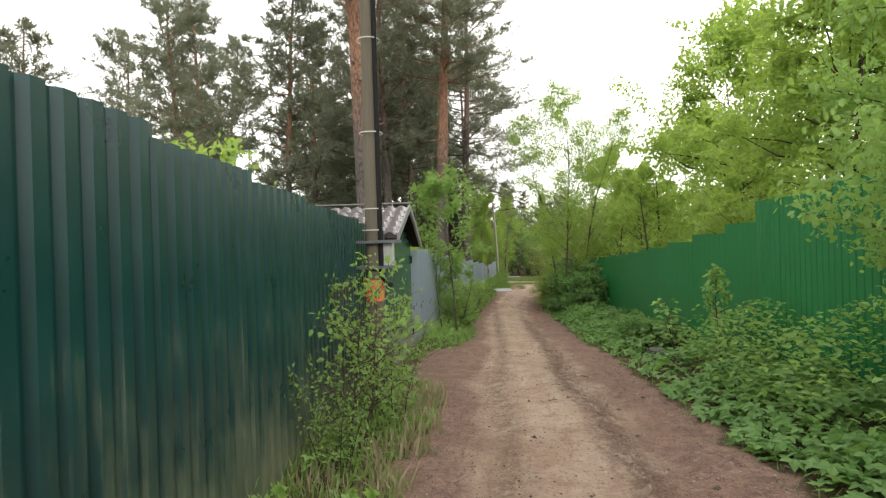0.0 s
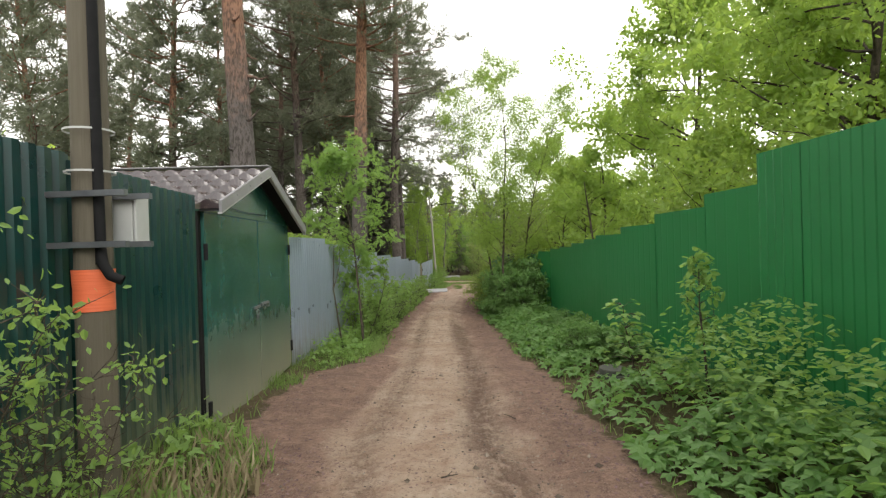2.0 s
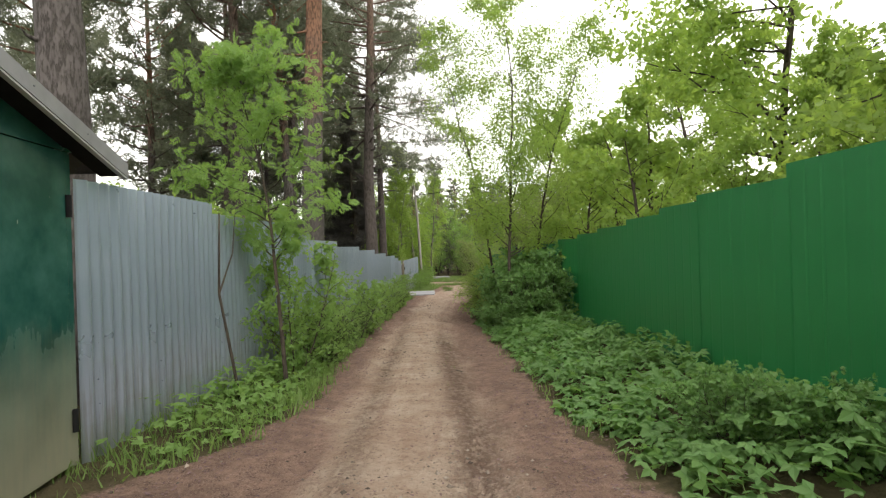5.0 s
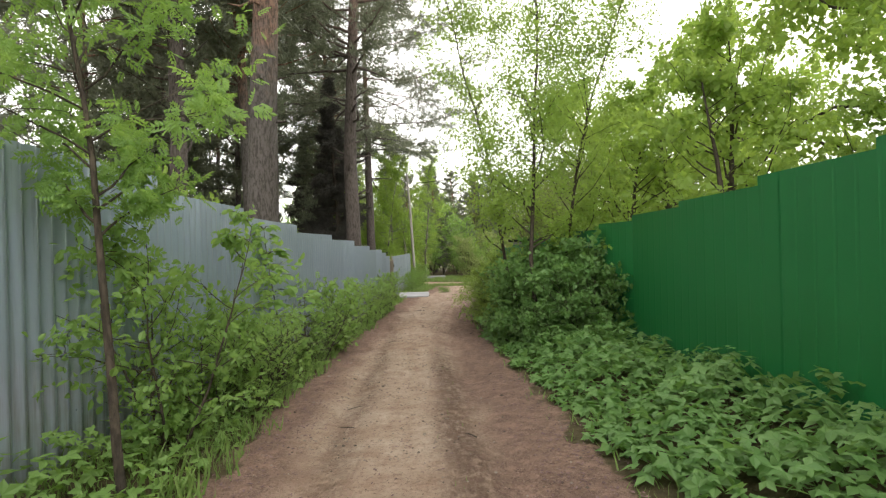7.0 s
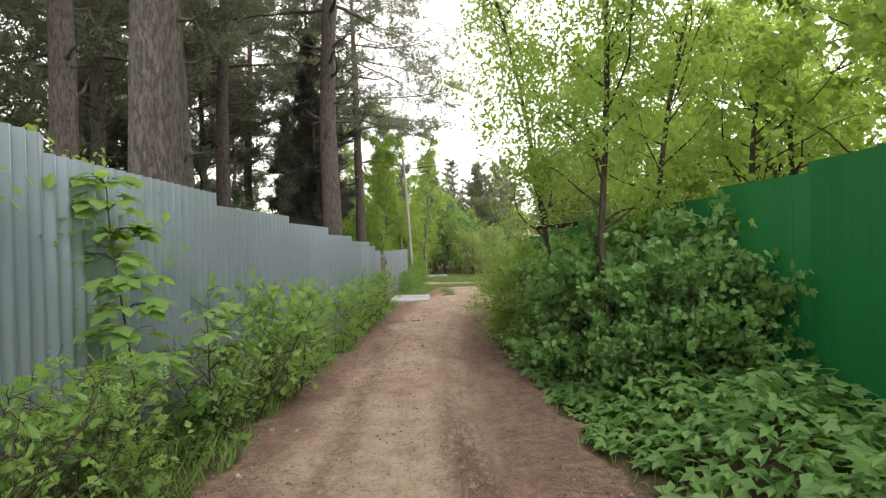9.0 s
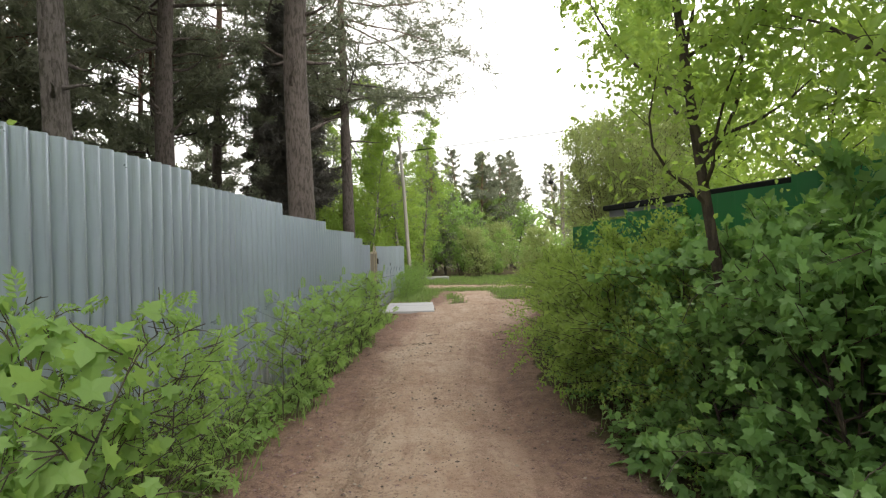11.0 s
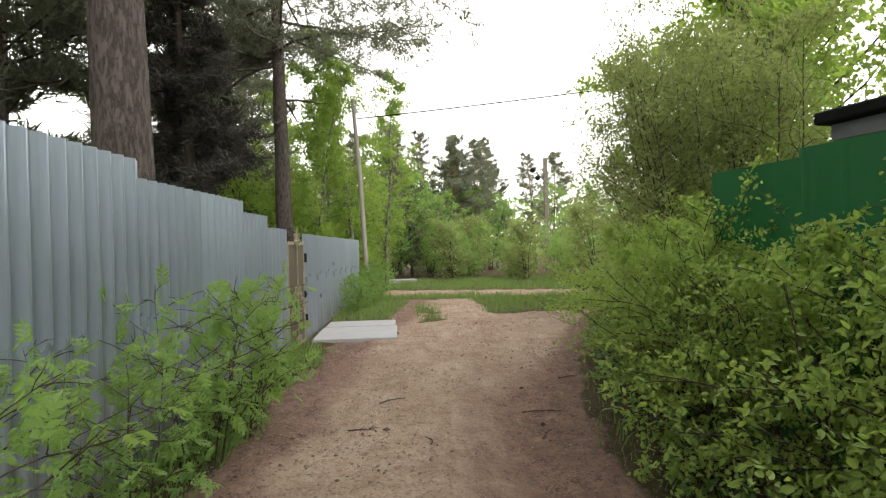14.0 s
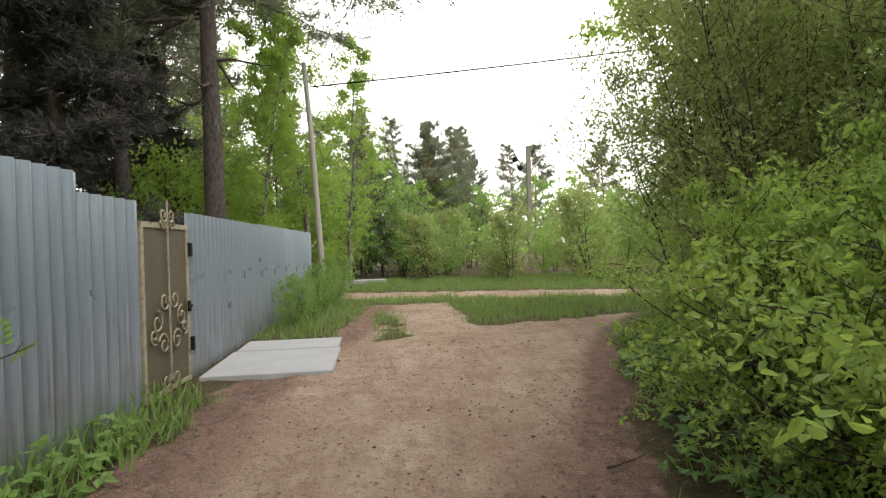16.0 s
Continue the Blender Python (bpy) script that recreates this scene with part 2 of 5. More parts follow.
    k.set(k.mix(n, (0.25, 0.25, 0.255), k.mix(f, (0.32, 0.32, 0.325), (0.4, 0.4, 0.405))), 0.9, spec=0.2)
    k.bump(k.math("ADD", n, f), 0.3, 0.01)
    g["concrete"] = k.m
    k = Mat("orange_wrap")
    n = k.noise(40, 3, stretch=(0.1, 0.1, 3))
    k.set(k.mix(n, (0.55, 0.10, 0.035), (0.75, 0.17, 0.07)), 0.6)
    k.bump(n, 0.3, 0.01)
    g["orange"] = k.m
    k = Mat("grey_box_plastic")
    k.set(k.mix(k.noise(5, 4), (0.33, 0.34, 0.33), (0.45, 0.46, 0.45)), 0.5)
    g["box"] = k.m
    k = Mat("dull_steel")
    k.set(k.mix(k.noise(12, 4), (0.10, 0.11, 0.12), (0.22, 0.23, 0.24)), 0.5, 0.7)
    g["steel"] = k.m
    k = Mat("worn_latch_steel")
    k.set(k.mix(k.noise(25, 4), (0.07, 0.08, 0.075), (0.2, 0.21, 0.2)), 0.5, 0.4)
    g["latch_steel"] = k.m
    k = Mat("old_iron")
    k.set(k.mix(k.noise(9, 5, 0.65), (0.03, 0.035, 0.026), (0.08, 0.082, 0.062)), 0.75)
    k.bump(k.noise(30, 4), 0.4, 0.01)
    g["old_iron"] = k.m
    k = Mat("black_rubber_and_gap_shade")
    k.set(k.mix(k.noise(12, 3), (0.008, 0.008, 0.009), (0.018, 0.018, 0.018)), 0.8, spec=0.12)
    g["black"] = k.m
    k = Mat("cream_gate_paint")
    n = k.noise(18, 5, 0.7)
    k.set(k.mix(k.ramp(n, [(0.5, (0, 0, 0)), (0.68, (1, 1, 1))]), (0.30, 0.265, 0.19), (0.15, 0.085, 0.05)), 0.6)
    g["cream"] = k.m
    k = Mat("brown_gate_sheet")
    n = k.noise(4, 5, 0.6)
    k.set(k.mix(n, (0.06, 0.048, 0.03), (0.11, 0.09, 0.055)), 0.7)
    g["gate_sheet"] = k.m
    k = Mat("stone_chips")
    info = k.node("ShaderNodeNewGeometry")
    k.set(k.mix(info.outputs["Random Per Island"], (0.06, 0.045, 0.035), (0.32, 0.26, 0.21)), 0.9, spec=0.2)
    g["pebble"] = k.m
    k = Mat("pale_grey_wood")
    n = k.noise(6, 5, 0.7, stretch=(8, 8, 1))
    k.set(k.mix(n, (0.22, 0.20, 0.17), (0.38, 0.36, 0.32)), 0.9)
    g["pale_wood"] = k.m
    k = Mat("plank_grey_wood")
    n = k.noise(6, 5, 0.7, stretch=(8, 8, 1))
    k.set(k.mix(n, (0.10, 0.085, 0.07), (0.22, 0.19, 0.16)), 0.9)
    g["plank"] = k.m
    return g


M = make_materials()


# ---- geometry helpers ----
def mesh_of(name, verts, tris, material, smooth=False, attrs=()):
    """A mesh from arrays of corners and of triangles or quads."""
    verts, tris = np.asarray(verts, np.float32), np.asarray(tris, np.int32)
    me = bpy.data.meshes.new(name)
    k = tris.shape[1]
    me.vertices.add(len(verts))
    me.vertices.foreach_set("co", verts.ravel())
    me.loops.add(tris.size)
    me.loops.foreach_set("vertex_index", tris.ravel())
    me.polygons.add(len(tris))
    me.polygons.foreach_set("loop_start", np.arange(0, tris.size, k, dtype=np.int32))
    me.polygons.foreach_set("use_smooth", np.full(len(tris), smooth))
    for key, values in attrs:
        me.attributes.new(key, "FLOAT", "POINT").data.foreach_set("value", np.asarray(values, np.float32))
    me.update(calc_edges=True)
    me.materials.append(material)
    return me


def part(name, data, material, parent, label="", at=None):
    """Links a bmesh or a mesh as one object under a thing or a part."""
    if isinstance(data, bmesh.types.BMesh):
        me = bpy.data.meshes.new(name)
        data.to_mesh(me)
        data.free()
        me.materials.append(material)
    else:
        me = data
    ob = new(name, me)
    ob.parent = parent
    if at is not None:
        ob.matrix_basis = at
    return tagged(ob, label)


def thing(name, at, label, category, group="", kind=""):
    ob = new(name)
    ob.matrix_basis = at
    return tagged(ob, label, category, group, kind)


def box(bm, x0, x1, y0, y1, z0, z1, bevel=0.0):
    made = bmesh.ops.create_cube(bm, size=1, matrix=Matrix.Translation(((x0 + x1) / 2, (y0 + y1) / 2, (z0 + z1) / 2)) @ Matrix.Diagonal((x1 - x0, y1 - y0, z1 - z0, 1)))
    if bevel:
        edges = list({e for v in made["verts"] for e in v.link_edges})
        bmesh.ops.bevel(bm, geom=edges, offset=bevel, segments=2, affect="EDGES", profile=0.5)
    return bm


def boxed(*args, bevel=0.0):
    return box(bmesh.new(), *args, bevel=bevel)


def tubes(lines, sides=6):
    """Tapered tubes along polylines of (points, radii), as arrays."""
    vs, fs, base = [], [], 0
    ring = np.arange(sides) * 2 * np.pi / sides
    for pts, rad in lines:
        pts, rad = np.asarray(pts, float), np.asarray(rad, float)
        d = np.gradient(pts, axis=0)
        d /= np.linalg.norm(d, axis=1)[:, None] + 1e-9
        ref = np.where(np.abs(d[:, 2:3]) > 0.9, [[1.0, 0, 0]], [[0, 0, 1.0]])
        a = np.cross(d, ref)
        a /= np.linalg.norm(a, axis=1)[:, None] + 1e-9
        b = np.cross(d, a)
        v = pts[:, None] + rad[:, None, None] * (np.cos(ring)[None, :, None] * a[:, None] + np.sin(ring)[None, :, None] * b[:, None])
        n = len(pts)
        i = np.arange(n - 1)[:, None] * sides + np.arange(sides)[None]
        j = np.arange(n - 1)[:, None] * sides + (np.arange(sides)[None] + 1) % sides
        fs.append(np.stack([i, j, j + sides, i + sides], -1).reshape(-1, 4) + base)
        vs.append(v.reshape(-1, 3))
        base += n * sides
    return np.concatenate(vs), np.concatenate(fs)


# leaf outlines: corners (along, across, lift) and triangles
OVAL = (np.array([(0, 0, 0), (0.35, 0.27, 0.06), (0.35, -0.27, 0.06), (0.75, 0.2, 0.02), (0.75, -0.2, 0.02), (1, 0, -0.1), (0.5, 0, -0.04)]),
        np.array([(0, 6, 1), (0, 2, 6), (1, 6, 3), (2, 4, 6), (3, 6, 5), (4, 5, 6)]))
RHOMB = (np.array([(0, 0, 0), (0.5, 0.3, 0.05), (1, 0, -0.06), (0.5, -0.3, 0.05)]), np.array([(0, 2, 1), (0, 3, 2)]))


def leaflets(spots):
    """A compound leaf: folded leaflets as (along, across, angle, length, half width)."""
    v, f = [], []
    for a, c, ang, ln, w in spots:
        ca, sa, b = math.cos(ang), math.sin(ang), len(v)
        for p, q, h in ((0, 0, 0.0), (0.45 * ln, w, 0.03), (ln, 0, -0.05), (0.45 * ln, -w, 0.03)):
            v.append((a + p * ca - q * sa, c + p * sa + q * ca, h - 0.06 * (a + p * ca)))
        f += [(b, b + 2, b + 1), (b, b + 3, b + 2)]
    return np.array(v), np.array(f)


PINNATE = leaflets([(0.22 + 0.17 * i, 0, side * 1.0, 0.36 - 0.03 * abs(i - 1.5), 0.085) for i in range(4) for side in (-1, 1)] + [(0.8, 0, 0, 0.3, 0.085)])
TRIFOLIATE = leaflets([(0.25, 0, a, ln, 0.2) for a, ln in ((-1.15, 0.58), (0, 0.75), (1.15, 0.58))])
MAPLE = (np.array([(0, 0, 0), (-0.06, 0.3, 0.0), (0.2, 0.26, 0.02), (0.38, 0.55, -0.04), (0.5, 0.24, 0.02), (0.66, 0.26, 0.0), (1.0, 0, -0.1), (0.66, -0.26, 0.0), (0.5, -0.24, 0.02), (0.38, -0.55, -0.04), (0.2, -0.26, 0.02), (-0.06, -0.3, 0.0), (0.35, 0, 0.05)]),
         np.array([(12, i + 1, i) for i in range(11)] + [(12, 0, 11)]))
NEEDLE = (np.array([(0, 0.09, 0), (0, -0.09, 0), (1, 0, 0)]), np.array([(0, 1, 2)]))
BLADE = (np.array([(0, 0.045, 0), (0, -0.045, 0), (0.55, 0.03, 0.06), (0.55, -0.03, 0.06), (1, 0, -0.12)]), np.array([(0, 1, 3), (0, 3, 2), (2, 3, 4)]))


def leaves(name, place, ahead, size, shape, material, rng, flat=0.0):
    """One mesh of many blades: each at its place, pointing ahead; flat: how far the blades lie level."""
    tv, tf = shape
    n = len(place)
    ahead = ahead / (np.linalg.norm(ahead, axis=1)[:, None] + 1e-9)
    up = rng.normal(size=(n, 3)) * (1 - flat) + np.array([0, 0, 1.0]) * (0.25 + flat)
    side = np.cross(up, ahead)
    side /= np.linalg.norm(side, axis=1)[:, None] + 1e-9
    nor = np.cross(ahead, side)
    s = np.asarray(size)[:, None, None]
    v = place[:, None] + s * (tv[None, :, 0:1] * ahead[:, None] + tv[None, :, 1:2] * side[:, None] + tv[None, :, 2:3] * nor[:, None])
    f = tf[None] + (np.arange(n) * len(tv))[:, None, None]
    return mesh_of(name, v.reshape(-1, 3), f.reshape(-1, 3), material)


def wander(rng, start, way, length, n, bend=0.15, lift=0.0):
    """A wandering line from start."""
    pts, d = [np.array(start, float)], np.array(way, float)
    d /= np.linalg.norm(d)
    for _ in range(n):
        d = d + rng.normal(size=3) * bend + np.array([0, 0, lift])
        d /= np.linalg.norm(d)
        pts.append(pts[-1] + d * length / n)
    return np.array(pts)


def along(line, f):
    f = np.clip(f, 0, 0.999) * (len(line) - 1)
    i = int(f)
    return line[i] + (line[i + 1] - line[i]) * (f - i), line[i + 1] - line[i]


# ---- the lie of the land ----
LANE_Y = [-60, -40, 0, 5, 10, 15, 20, 25, 28, 31, 34, 38, 43, 200]
LANE_Z = [3.0, 2.4, 0.06, -0.34, -0.68, -1.0, -1.3, -1.42, -1.42, -1.34, -1.24, -1.33, -1.42, -1.42]
EDGE_Y = [-40, 0, 6, 7.6, 8.8, 11.9, 13.2, 15, 19, 22, 26.3, 28, 30.4, 33.3, 35, 36.7, 39, 60]
EDGE_L = [-1.2, -1.0, -1.05, -1.25, -2.0, -2.25, -1.75, -1.6, -1.95, -2.15, -2.1, -2.1, -2.0, -1.8, -1.3, -1.0, -0.9, -0.9]
EDGE_R = [1.95, 1.95, 1.85, 1.8, 1.7, 1.52, 1.42, 1.3, 1.1, 0.9, 0.55, 0.68, 0.98, 2.05, 2.9, 4.2, 9.0, 9.0]


def lane_z(y):
    y = np.asarray(y, float)
    return sum(np.interp(y + o, LANE_Y, LANE_Z) for o in (-2, -1, 0, 1, 2)) / 5


def smooth(a):
    a = np.clip(a, 0, 1)
    return a * a * (3 - 2 * a)


def wavy(x, y, s, seed=0.0):
    return np.sin(x * s * 1.3 + seed + 1.7 * np.sin(y * s * 0.9 + seed)) * np.sin(y * s * 1.1 - seed * 2 + 1.3 * np.sin(x * s * 0.7))


def far_road(x, y):
    """Distance from the middle of the track that crosses at the lane's end."""
    return np.abs(y - (42.9 - 0.30 * x + 0.004 * x * x))


def soil(x, y):
    """How bare the ground is, and how far it is driven."""
    x, y = np.asarray(x, float), np.asarray(y, float)
    l, r = np.interp(y, EDGE_Y, EDGE_L), np.interp(y, EDGE_Y, EDGE_R)
    j = 0.14 * wavy(x, y, 3.1) + 0.07 * wavy(x, y, 8.0, 2.0)
    bare = smooth((np.minimum(x - l, r - x) + j) / 0.3 + 0.5)
    bare = bare * smooth((40.5 - y) / 1.0)
    # a grass island and a tuft between the wheel tracks at the end of the lane
    isle = np.minimum.reduce([x - 0.8 + 0.5 * j, y - 35.6 - 0.3 * (x - 0.8) + 1.5 * j, far_road(x, y) - 1.5, 7.0 - x]) * (y < 42)
    bare = np.minimum(bare, 1 - smooth(isle / 0.35 + 0.4))
    strip = np.minimum(0.22 - np.abs(x + 0.35 + 0.02 * (y - 36)), np.minimum(y - 34.7, 37.6 - y))
    bare = np.minimum(bare, 1 - 0.8 * smooth((strip + 1.2 * j) / 0.2 + 0.35))
    bare = np.maximum(bare, smooth((1.25 - far_road(x, y) + j) / 0.3 + 0.5))
    l2 = np.where(y < 14, np.maximum(l, -1.4), l)
    mid = (l2 + r) / 2 - 0.05
    half = (r - l2) / 2
    track = smooth((0.52 * half + 0.12 * wavy(x, y, 1.9, 4) + 0.06 * wavy(x, y, 5.3, 1) - np.abs(x - mid + 0.1)) / 0.7 + 0.5)
    track = track * (1 - 0.5 * np.exp(-((x - mid - 0.42) / 0.22) ** 2))
    track = np.maximum(track, smooth((1.3 - far_road(x, y)) / 0.4 + 0.5))
    track = np.maximum(track, smooth((y - 29) / 4) * 0.85 * smooth((r - 0.2 - x) / 0.35) * smooth((x - l - 0.3) / 0.5))
    rut = np.exp(-((x - mid - 0.5 + 0.06 * wavy(x, y, 1.3, 2)) / 0.2) ** 2) * smooth((24 - y) / 4)
    rut = rut + 0.6 * np.exp(-((x - mid + 0.62 + 0.08 * wavy(x, y, 1.1, 5)) / 0.16) ** 2) * smooth((30 - y) / 4)
    return bare, track, rut


def land(x, y):
    """Height of the ground."""
    x, y = np.asarray(x, float), np.asarray(y, float)
    l, r = np.interp(y, EDGE_Y, EDGE_L), np.interp(y, EDGE_Y, EDGE_R)
    z = lane_z(y)
    near = smooth((34 - y) / 4)
    lift_l = np.interp(y, [-10, 6, 9, 12, 16, 30], [0.24, 0.22, 0.12, 0.14, 0.12, 0.06])
    z = z + near * (smooth((l - x) / 0.9) * lift_l + smooth((x - r) / 1.6) * 0.2)
    mid = (l + r) / 2
    rut = -0.055 * np.exp(-((x - mid - 0.75) / 0.2) ** 2) - 0.05 * np.exp(-((x - mid + 0.75) / 0.22) ** 2)
    z = z + rut * near + 0.012 * wavy(x, y, 2.3, 1) + 0.011 * wavy(x, y, 6.1, 3) + 0.008 * wavy(x, y, 13.0, 5)
    z = z - 0.05 * np.exp(-(far_road(x, y) / 1.2) ** 2) * smooth((y - 36) / 3)
    return z


def at_ground(x, y, turn=0.0, sink=0.0):
    return pose(x, y, float(land(x, y)) - sink, 0, 0, turn)


def build_ground():
    xs = np.concatenate([-np.geomspace(600, 6.2, 34), np.arange(-6, 7.01, 0.085), np.geomspace(7.2, 600, 34)])
    ys = np.concatenate([-np.geomspace(300, 2.2, 22), np.arange(-2, 16, 0.09), np.arange(16, 50, 0.13), np.geomspace(50.2, 900, 30)])
    gx, gy = np.meshgrid(xs, ys)
    gz = land(gx, gy)
    bare, track, rut = soil(gx, gy)
    v = np.stack([gx, gy, gz], -1).reshape(-1, 3)
    w = len(xs)
    i = (np.arange(len(ys) - 1)[:, None] * w + np.arange(w - 1)[None]).reshape(-1)
    f = np.stack([i, i + 1, i + 1 + w, i + w], -1)
    ob = new("ground", mesh_of("ground", v, f, M["soil"], True, (("bare", bare.ravel()), ("track", track.ravel()), ("rut", rut.ravel()))))
    tagged(ob, "sandy dirt lane with wheel ruts and brown needle litter between weedy verges", "ground", kind="structure")


build_ground()


# ---- fences ----
SHEETS = {}


def sheet(width, height, pitch, depth, wave, material):
    """A profiled steel sheet standing on its lower edge, 3 mm thick."""
    key = (round(width, 3), round(height, 2), pitch, depth, wave, material.name)
    if key in SHEETS:
        return SHEETS[key]
    if wave == "round":
        n = max(1, round(width / pitch))
        u = np.linspace(0, width, n * 12 + 1)
        d = depth * (0.5 - 0.5 * np.cos(2 * np.pi * u * n / width)) ** 0.8
    elif wave == "trap":
        n = max(1, round(width / pitch))
        base = np.array([0, 0.2, 0.38, 0.84])
        u = np.append((np.arange(n)[:, None] + base[None]).ravel() * width / n, width)
        d = np.append(np.tile([0, 0, 1, 1], n), 0) * depth
    else:
        n = max(1, round(width / pitch))
        base = np.array([0, 0.78, 0.84, 0.94])
        u = np.append((np.arange(n)[:, None] + base[None]).ravel() * width / n, width)
        d = np.append(np.tile([1, 1, 0, 0], n), 1) * depth
    lip = 0.03 if depth > 0.015 else 0.012
    u = np.concatenate([[-lip], u, [width + lip]])
    d = np.concatenate([[d[0] - 0.0005], d, [d[-1] - 0.0005]])
    k = len(u)
    rows = []
    for z in (0.0, height * 0.5, height):
        for off in (0.0, -0.003):
            rows.append(np.stack([u, d + off, np.full(k, z)], -1))
    v = np.concatenate(rows)
    f = []
    for i in range(k - 1):
        for a in (0, 2):
            f.append((a * k + i, a * k + i + 1, (a + 2) * k + i + 1, (a + 2) * k + i))
            f.append(((a + 1) * k + i + 1, (a + 1) * k + i, (a + 3) * k + i, (a + 3) * k + i + 1))
        f.append((4 * k + i, 4 * k + i + 1, 5 * k + i + 1, 5 * k + i))
        f.append((k + i, k + i + 1, i + 1, i))
    me = mesh_of("sheet", v, np.array(f), material)
    SHEETS[key] = me
    return me


def fence(name, label, line, tops, width, pitch, depth, wave, material, rng, face):
    """Sheets side by side along a plan line; tops: y and height at which the top edge steps; face: 1 with ribs to the line's right."""
    base = thing(name, pose(line[0][0], line[0][1], float(land(*line[0]))), label, "fence")
    inv = base.matrix_basis.inverted()
    pts = np.array(line, float)
    seg = np.linalg.norm(np.diff(pts, axis=0), axis=1)
    cum = np.append(0, np.cumsum(seg))
    cuts = [float(np.interp(y, pts[:, 1], cum)) for y, _ in tops if pts[0, 1] < y < pts[-1, 1]]
    s = 0.0
    posts = []
    while s < cum[-1] - 0.05:
        w = min([width, cum[-1] - s] + [q - s for q in cuts if q > s + 0.12])
        p = np.array([np.interp(s, cum, pts[:, 0]), np.interp(s, cum, pts[:, 1])])
        q = np.array([np.interp(s + w, cum, pts[:, 0]), np.interp(s + w, cum, pts[:, 1])])
        m = (p + q) / 2
        top = tops[0][1]
        for y, z in tops:
            if m[1] >= y - 0.01:
                top = z
        low = min(float(land(*p)), float(land(*q))) - 0.04
        h = round((top - low) * 20) / 20
        ang = math.degrees(math.atan2(q[1] - p[1], q[0] - p[0]))
        o, turn = (p, ang) if face > 0 else (q, ang + 180)
        tilt = rng.normal() * 0.05
        lap = 0.0018 if len(posts) % 2 else -0.0018
        at = inv @ pose(o[0], o[1], top - h, tilt, 0, turn) @ Matrix.Translation((0, lap, 0))
        # ribs stand on the sheet's +y side, so turn the side that faces the lane
        ob = part("sheet", sheet(w, h, pitch, depth, wave, material), material, base, at=at)
        back = np.array([-(q - p)[1], (q - p)[0]]) / w * (-0.05 * face)
        posts.append((m[0] + back[0], m[1] + back[1], low, top - 0.12))
        s += w
    for n, (x, y, z0, z1) in enumerate(posts):
        if n % 2 == 0:
            part("post", boxed(-0.03, 0.03, -0.03, 0.03, z0, z1), M["steel"], base, at=inv @ pose(x, y, 0))
    return base


rs = np.random.RandomState
fence("profiled_steel_fence", "dark green profiled steel fence with dusty lower edges beside the lane", [(-0.93, -3.4), (-1.44, 1.0), (-1.56, 2.1), (-2.24, 8.38)],
      [(-5, 2.3), (-1.2, 2.2), (0, 2.15), (1.0, 2.09), (2.08, 2.035), (3.18, 1.975), (4.28, 1.93), (5.38, 1.90), (6.4, 1.86), (7.5, 1.82)], 1.1, 0.1375, 0.03, "trap", M["dark_green"], rs(1), -1)
grey_run = fence("galvanised_steel_fence", "grey galvanised corrugated steel fence stepping down along the lane", [(-2.64, 12.38), (-2.9, 22.3), (-2.34, 32.1)],
      [(12, 1.48), (14.8, 1.36), (17.2, 1.22), (19.5, 1.10), (22.3, 0.96), (24.65, 0.85), (26.78, 0.71), (28.68, 0.59), (30.62, 0.48), (31.36, 0.35)], 0.9625, 0.1375, 0.04, "round", M["galvanised"], rs(2), -1)
slab_run = fence("galvanised_steel_fence", "grey galvanised corrugated steel fence with dark hinges beside the concrete slab", [(-2.31, 33.1), (-2.33, 36.0), (-2.34, 41.2)],
      [(30, 0.32), (36, 0.33), (39, 0.34)], 0.9625, 0.1375, 0.04, "round", M["galvanised"], rs(3), -1)
fence("profiled_steel_fence", "bright green ribbed steel fence behind weeds and young trees", [(4.1, -3.0), (3.62, 6.4), (3.4, 8.74)],
      [(-5, 2.4), (2, 2.3), (5, 2.18), (7, 2.08)], 1.15, 0.115, 0.012, "groove", M["bright_green"], rs(4), 1)
fence("profiled_steel_fence", "smooth bright green steel fence stepping down the slope behind weeds", [(3.4, 8.74), (3.25, 11.5), (3.08, 14.4), (3.0, 20.8), (1.37, 28.45)],
      [(8.7, 1.78), (10.0, 1.63), (11.46, 1.49), (13.0, 1.37), (14.6, 1.30), (15.8, 1.22), (17.2, 1.13), (19.0, 1.06), (20.8, 0.97), (22.0, 0.87), (23.3, 0.78), (24.5, 0.71), (25.8, 0.64), (27.0, 0.57), (27.8, 0.52)], 1.15, 0.23, 0.0014, "groove", M["bright_green"], rs(5), 1)

# lower sheets lapped over part of the grey fence
inv = grey_run.matrix_basis.inverted()
for y0, y1 in ((25.8, 26.75), (26.75, 27.7), (27.7, 28.65), (28.65, 29.6)):
    xa, xb = (-2.9 + (y - 22.3) * 0.0571 + 0.012 for y in (y0, y1))
    low = float(land(xb, y1)) - 0.04
    part("sheet", sheet(y1 - y0, round(-0.36 - low, 2), 0.1375, 0.04, "round", M["galvanised"]), M["galvanised"], grey_run,
         at=inv @ pose(xb, y1, low, 0, 0, math.degrees(math.atan2(y1 - y0, xb - xa)) + 180))
inv = slab_run.matrix_basis.inverted()
for y, z in ((35.85, -0.2), (35.8, -1.18), (34.27, -0.7)):
    part("hinge", boxed(-0.012, 0.012, -0.025, 0.025, -0.035, 0.035, bevel=0.004), M["steel"], slab_run, "small dark steel hinge", at=inv @ pose(-2.31 - (y - 33.1) * 0.0065 + 0.055, y, z))


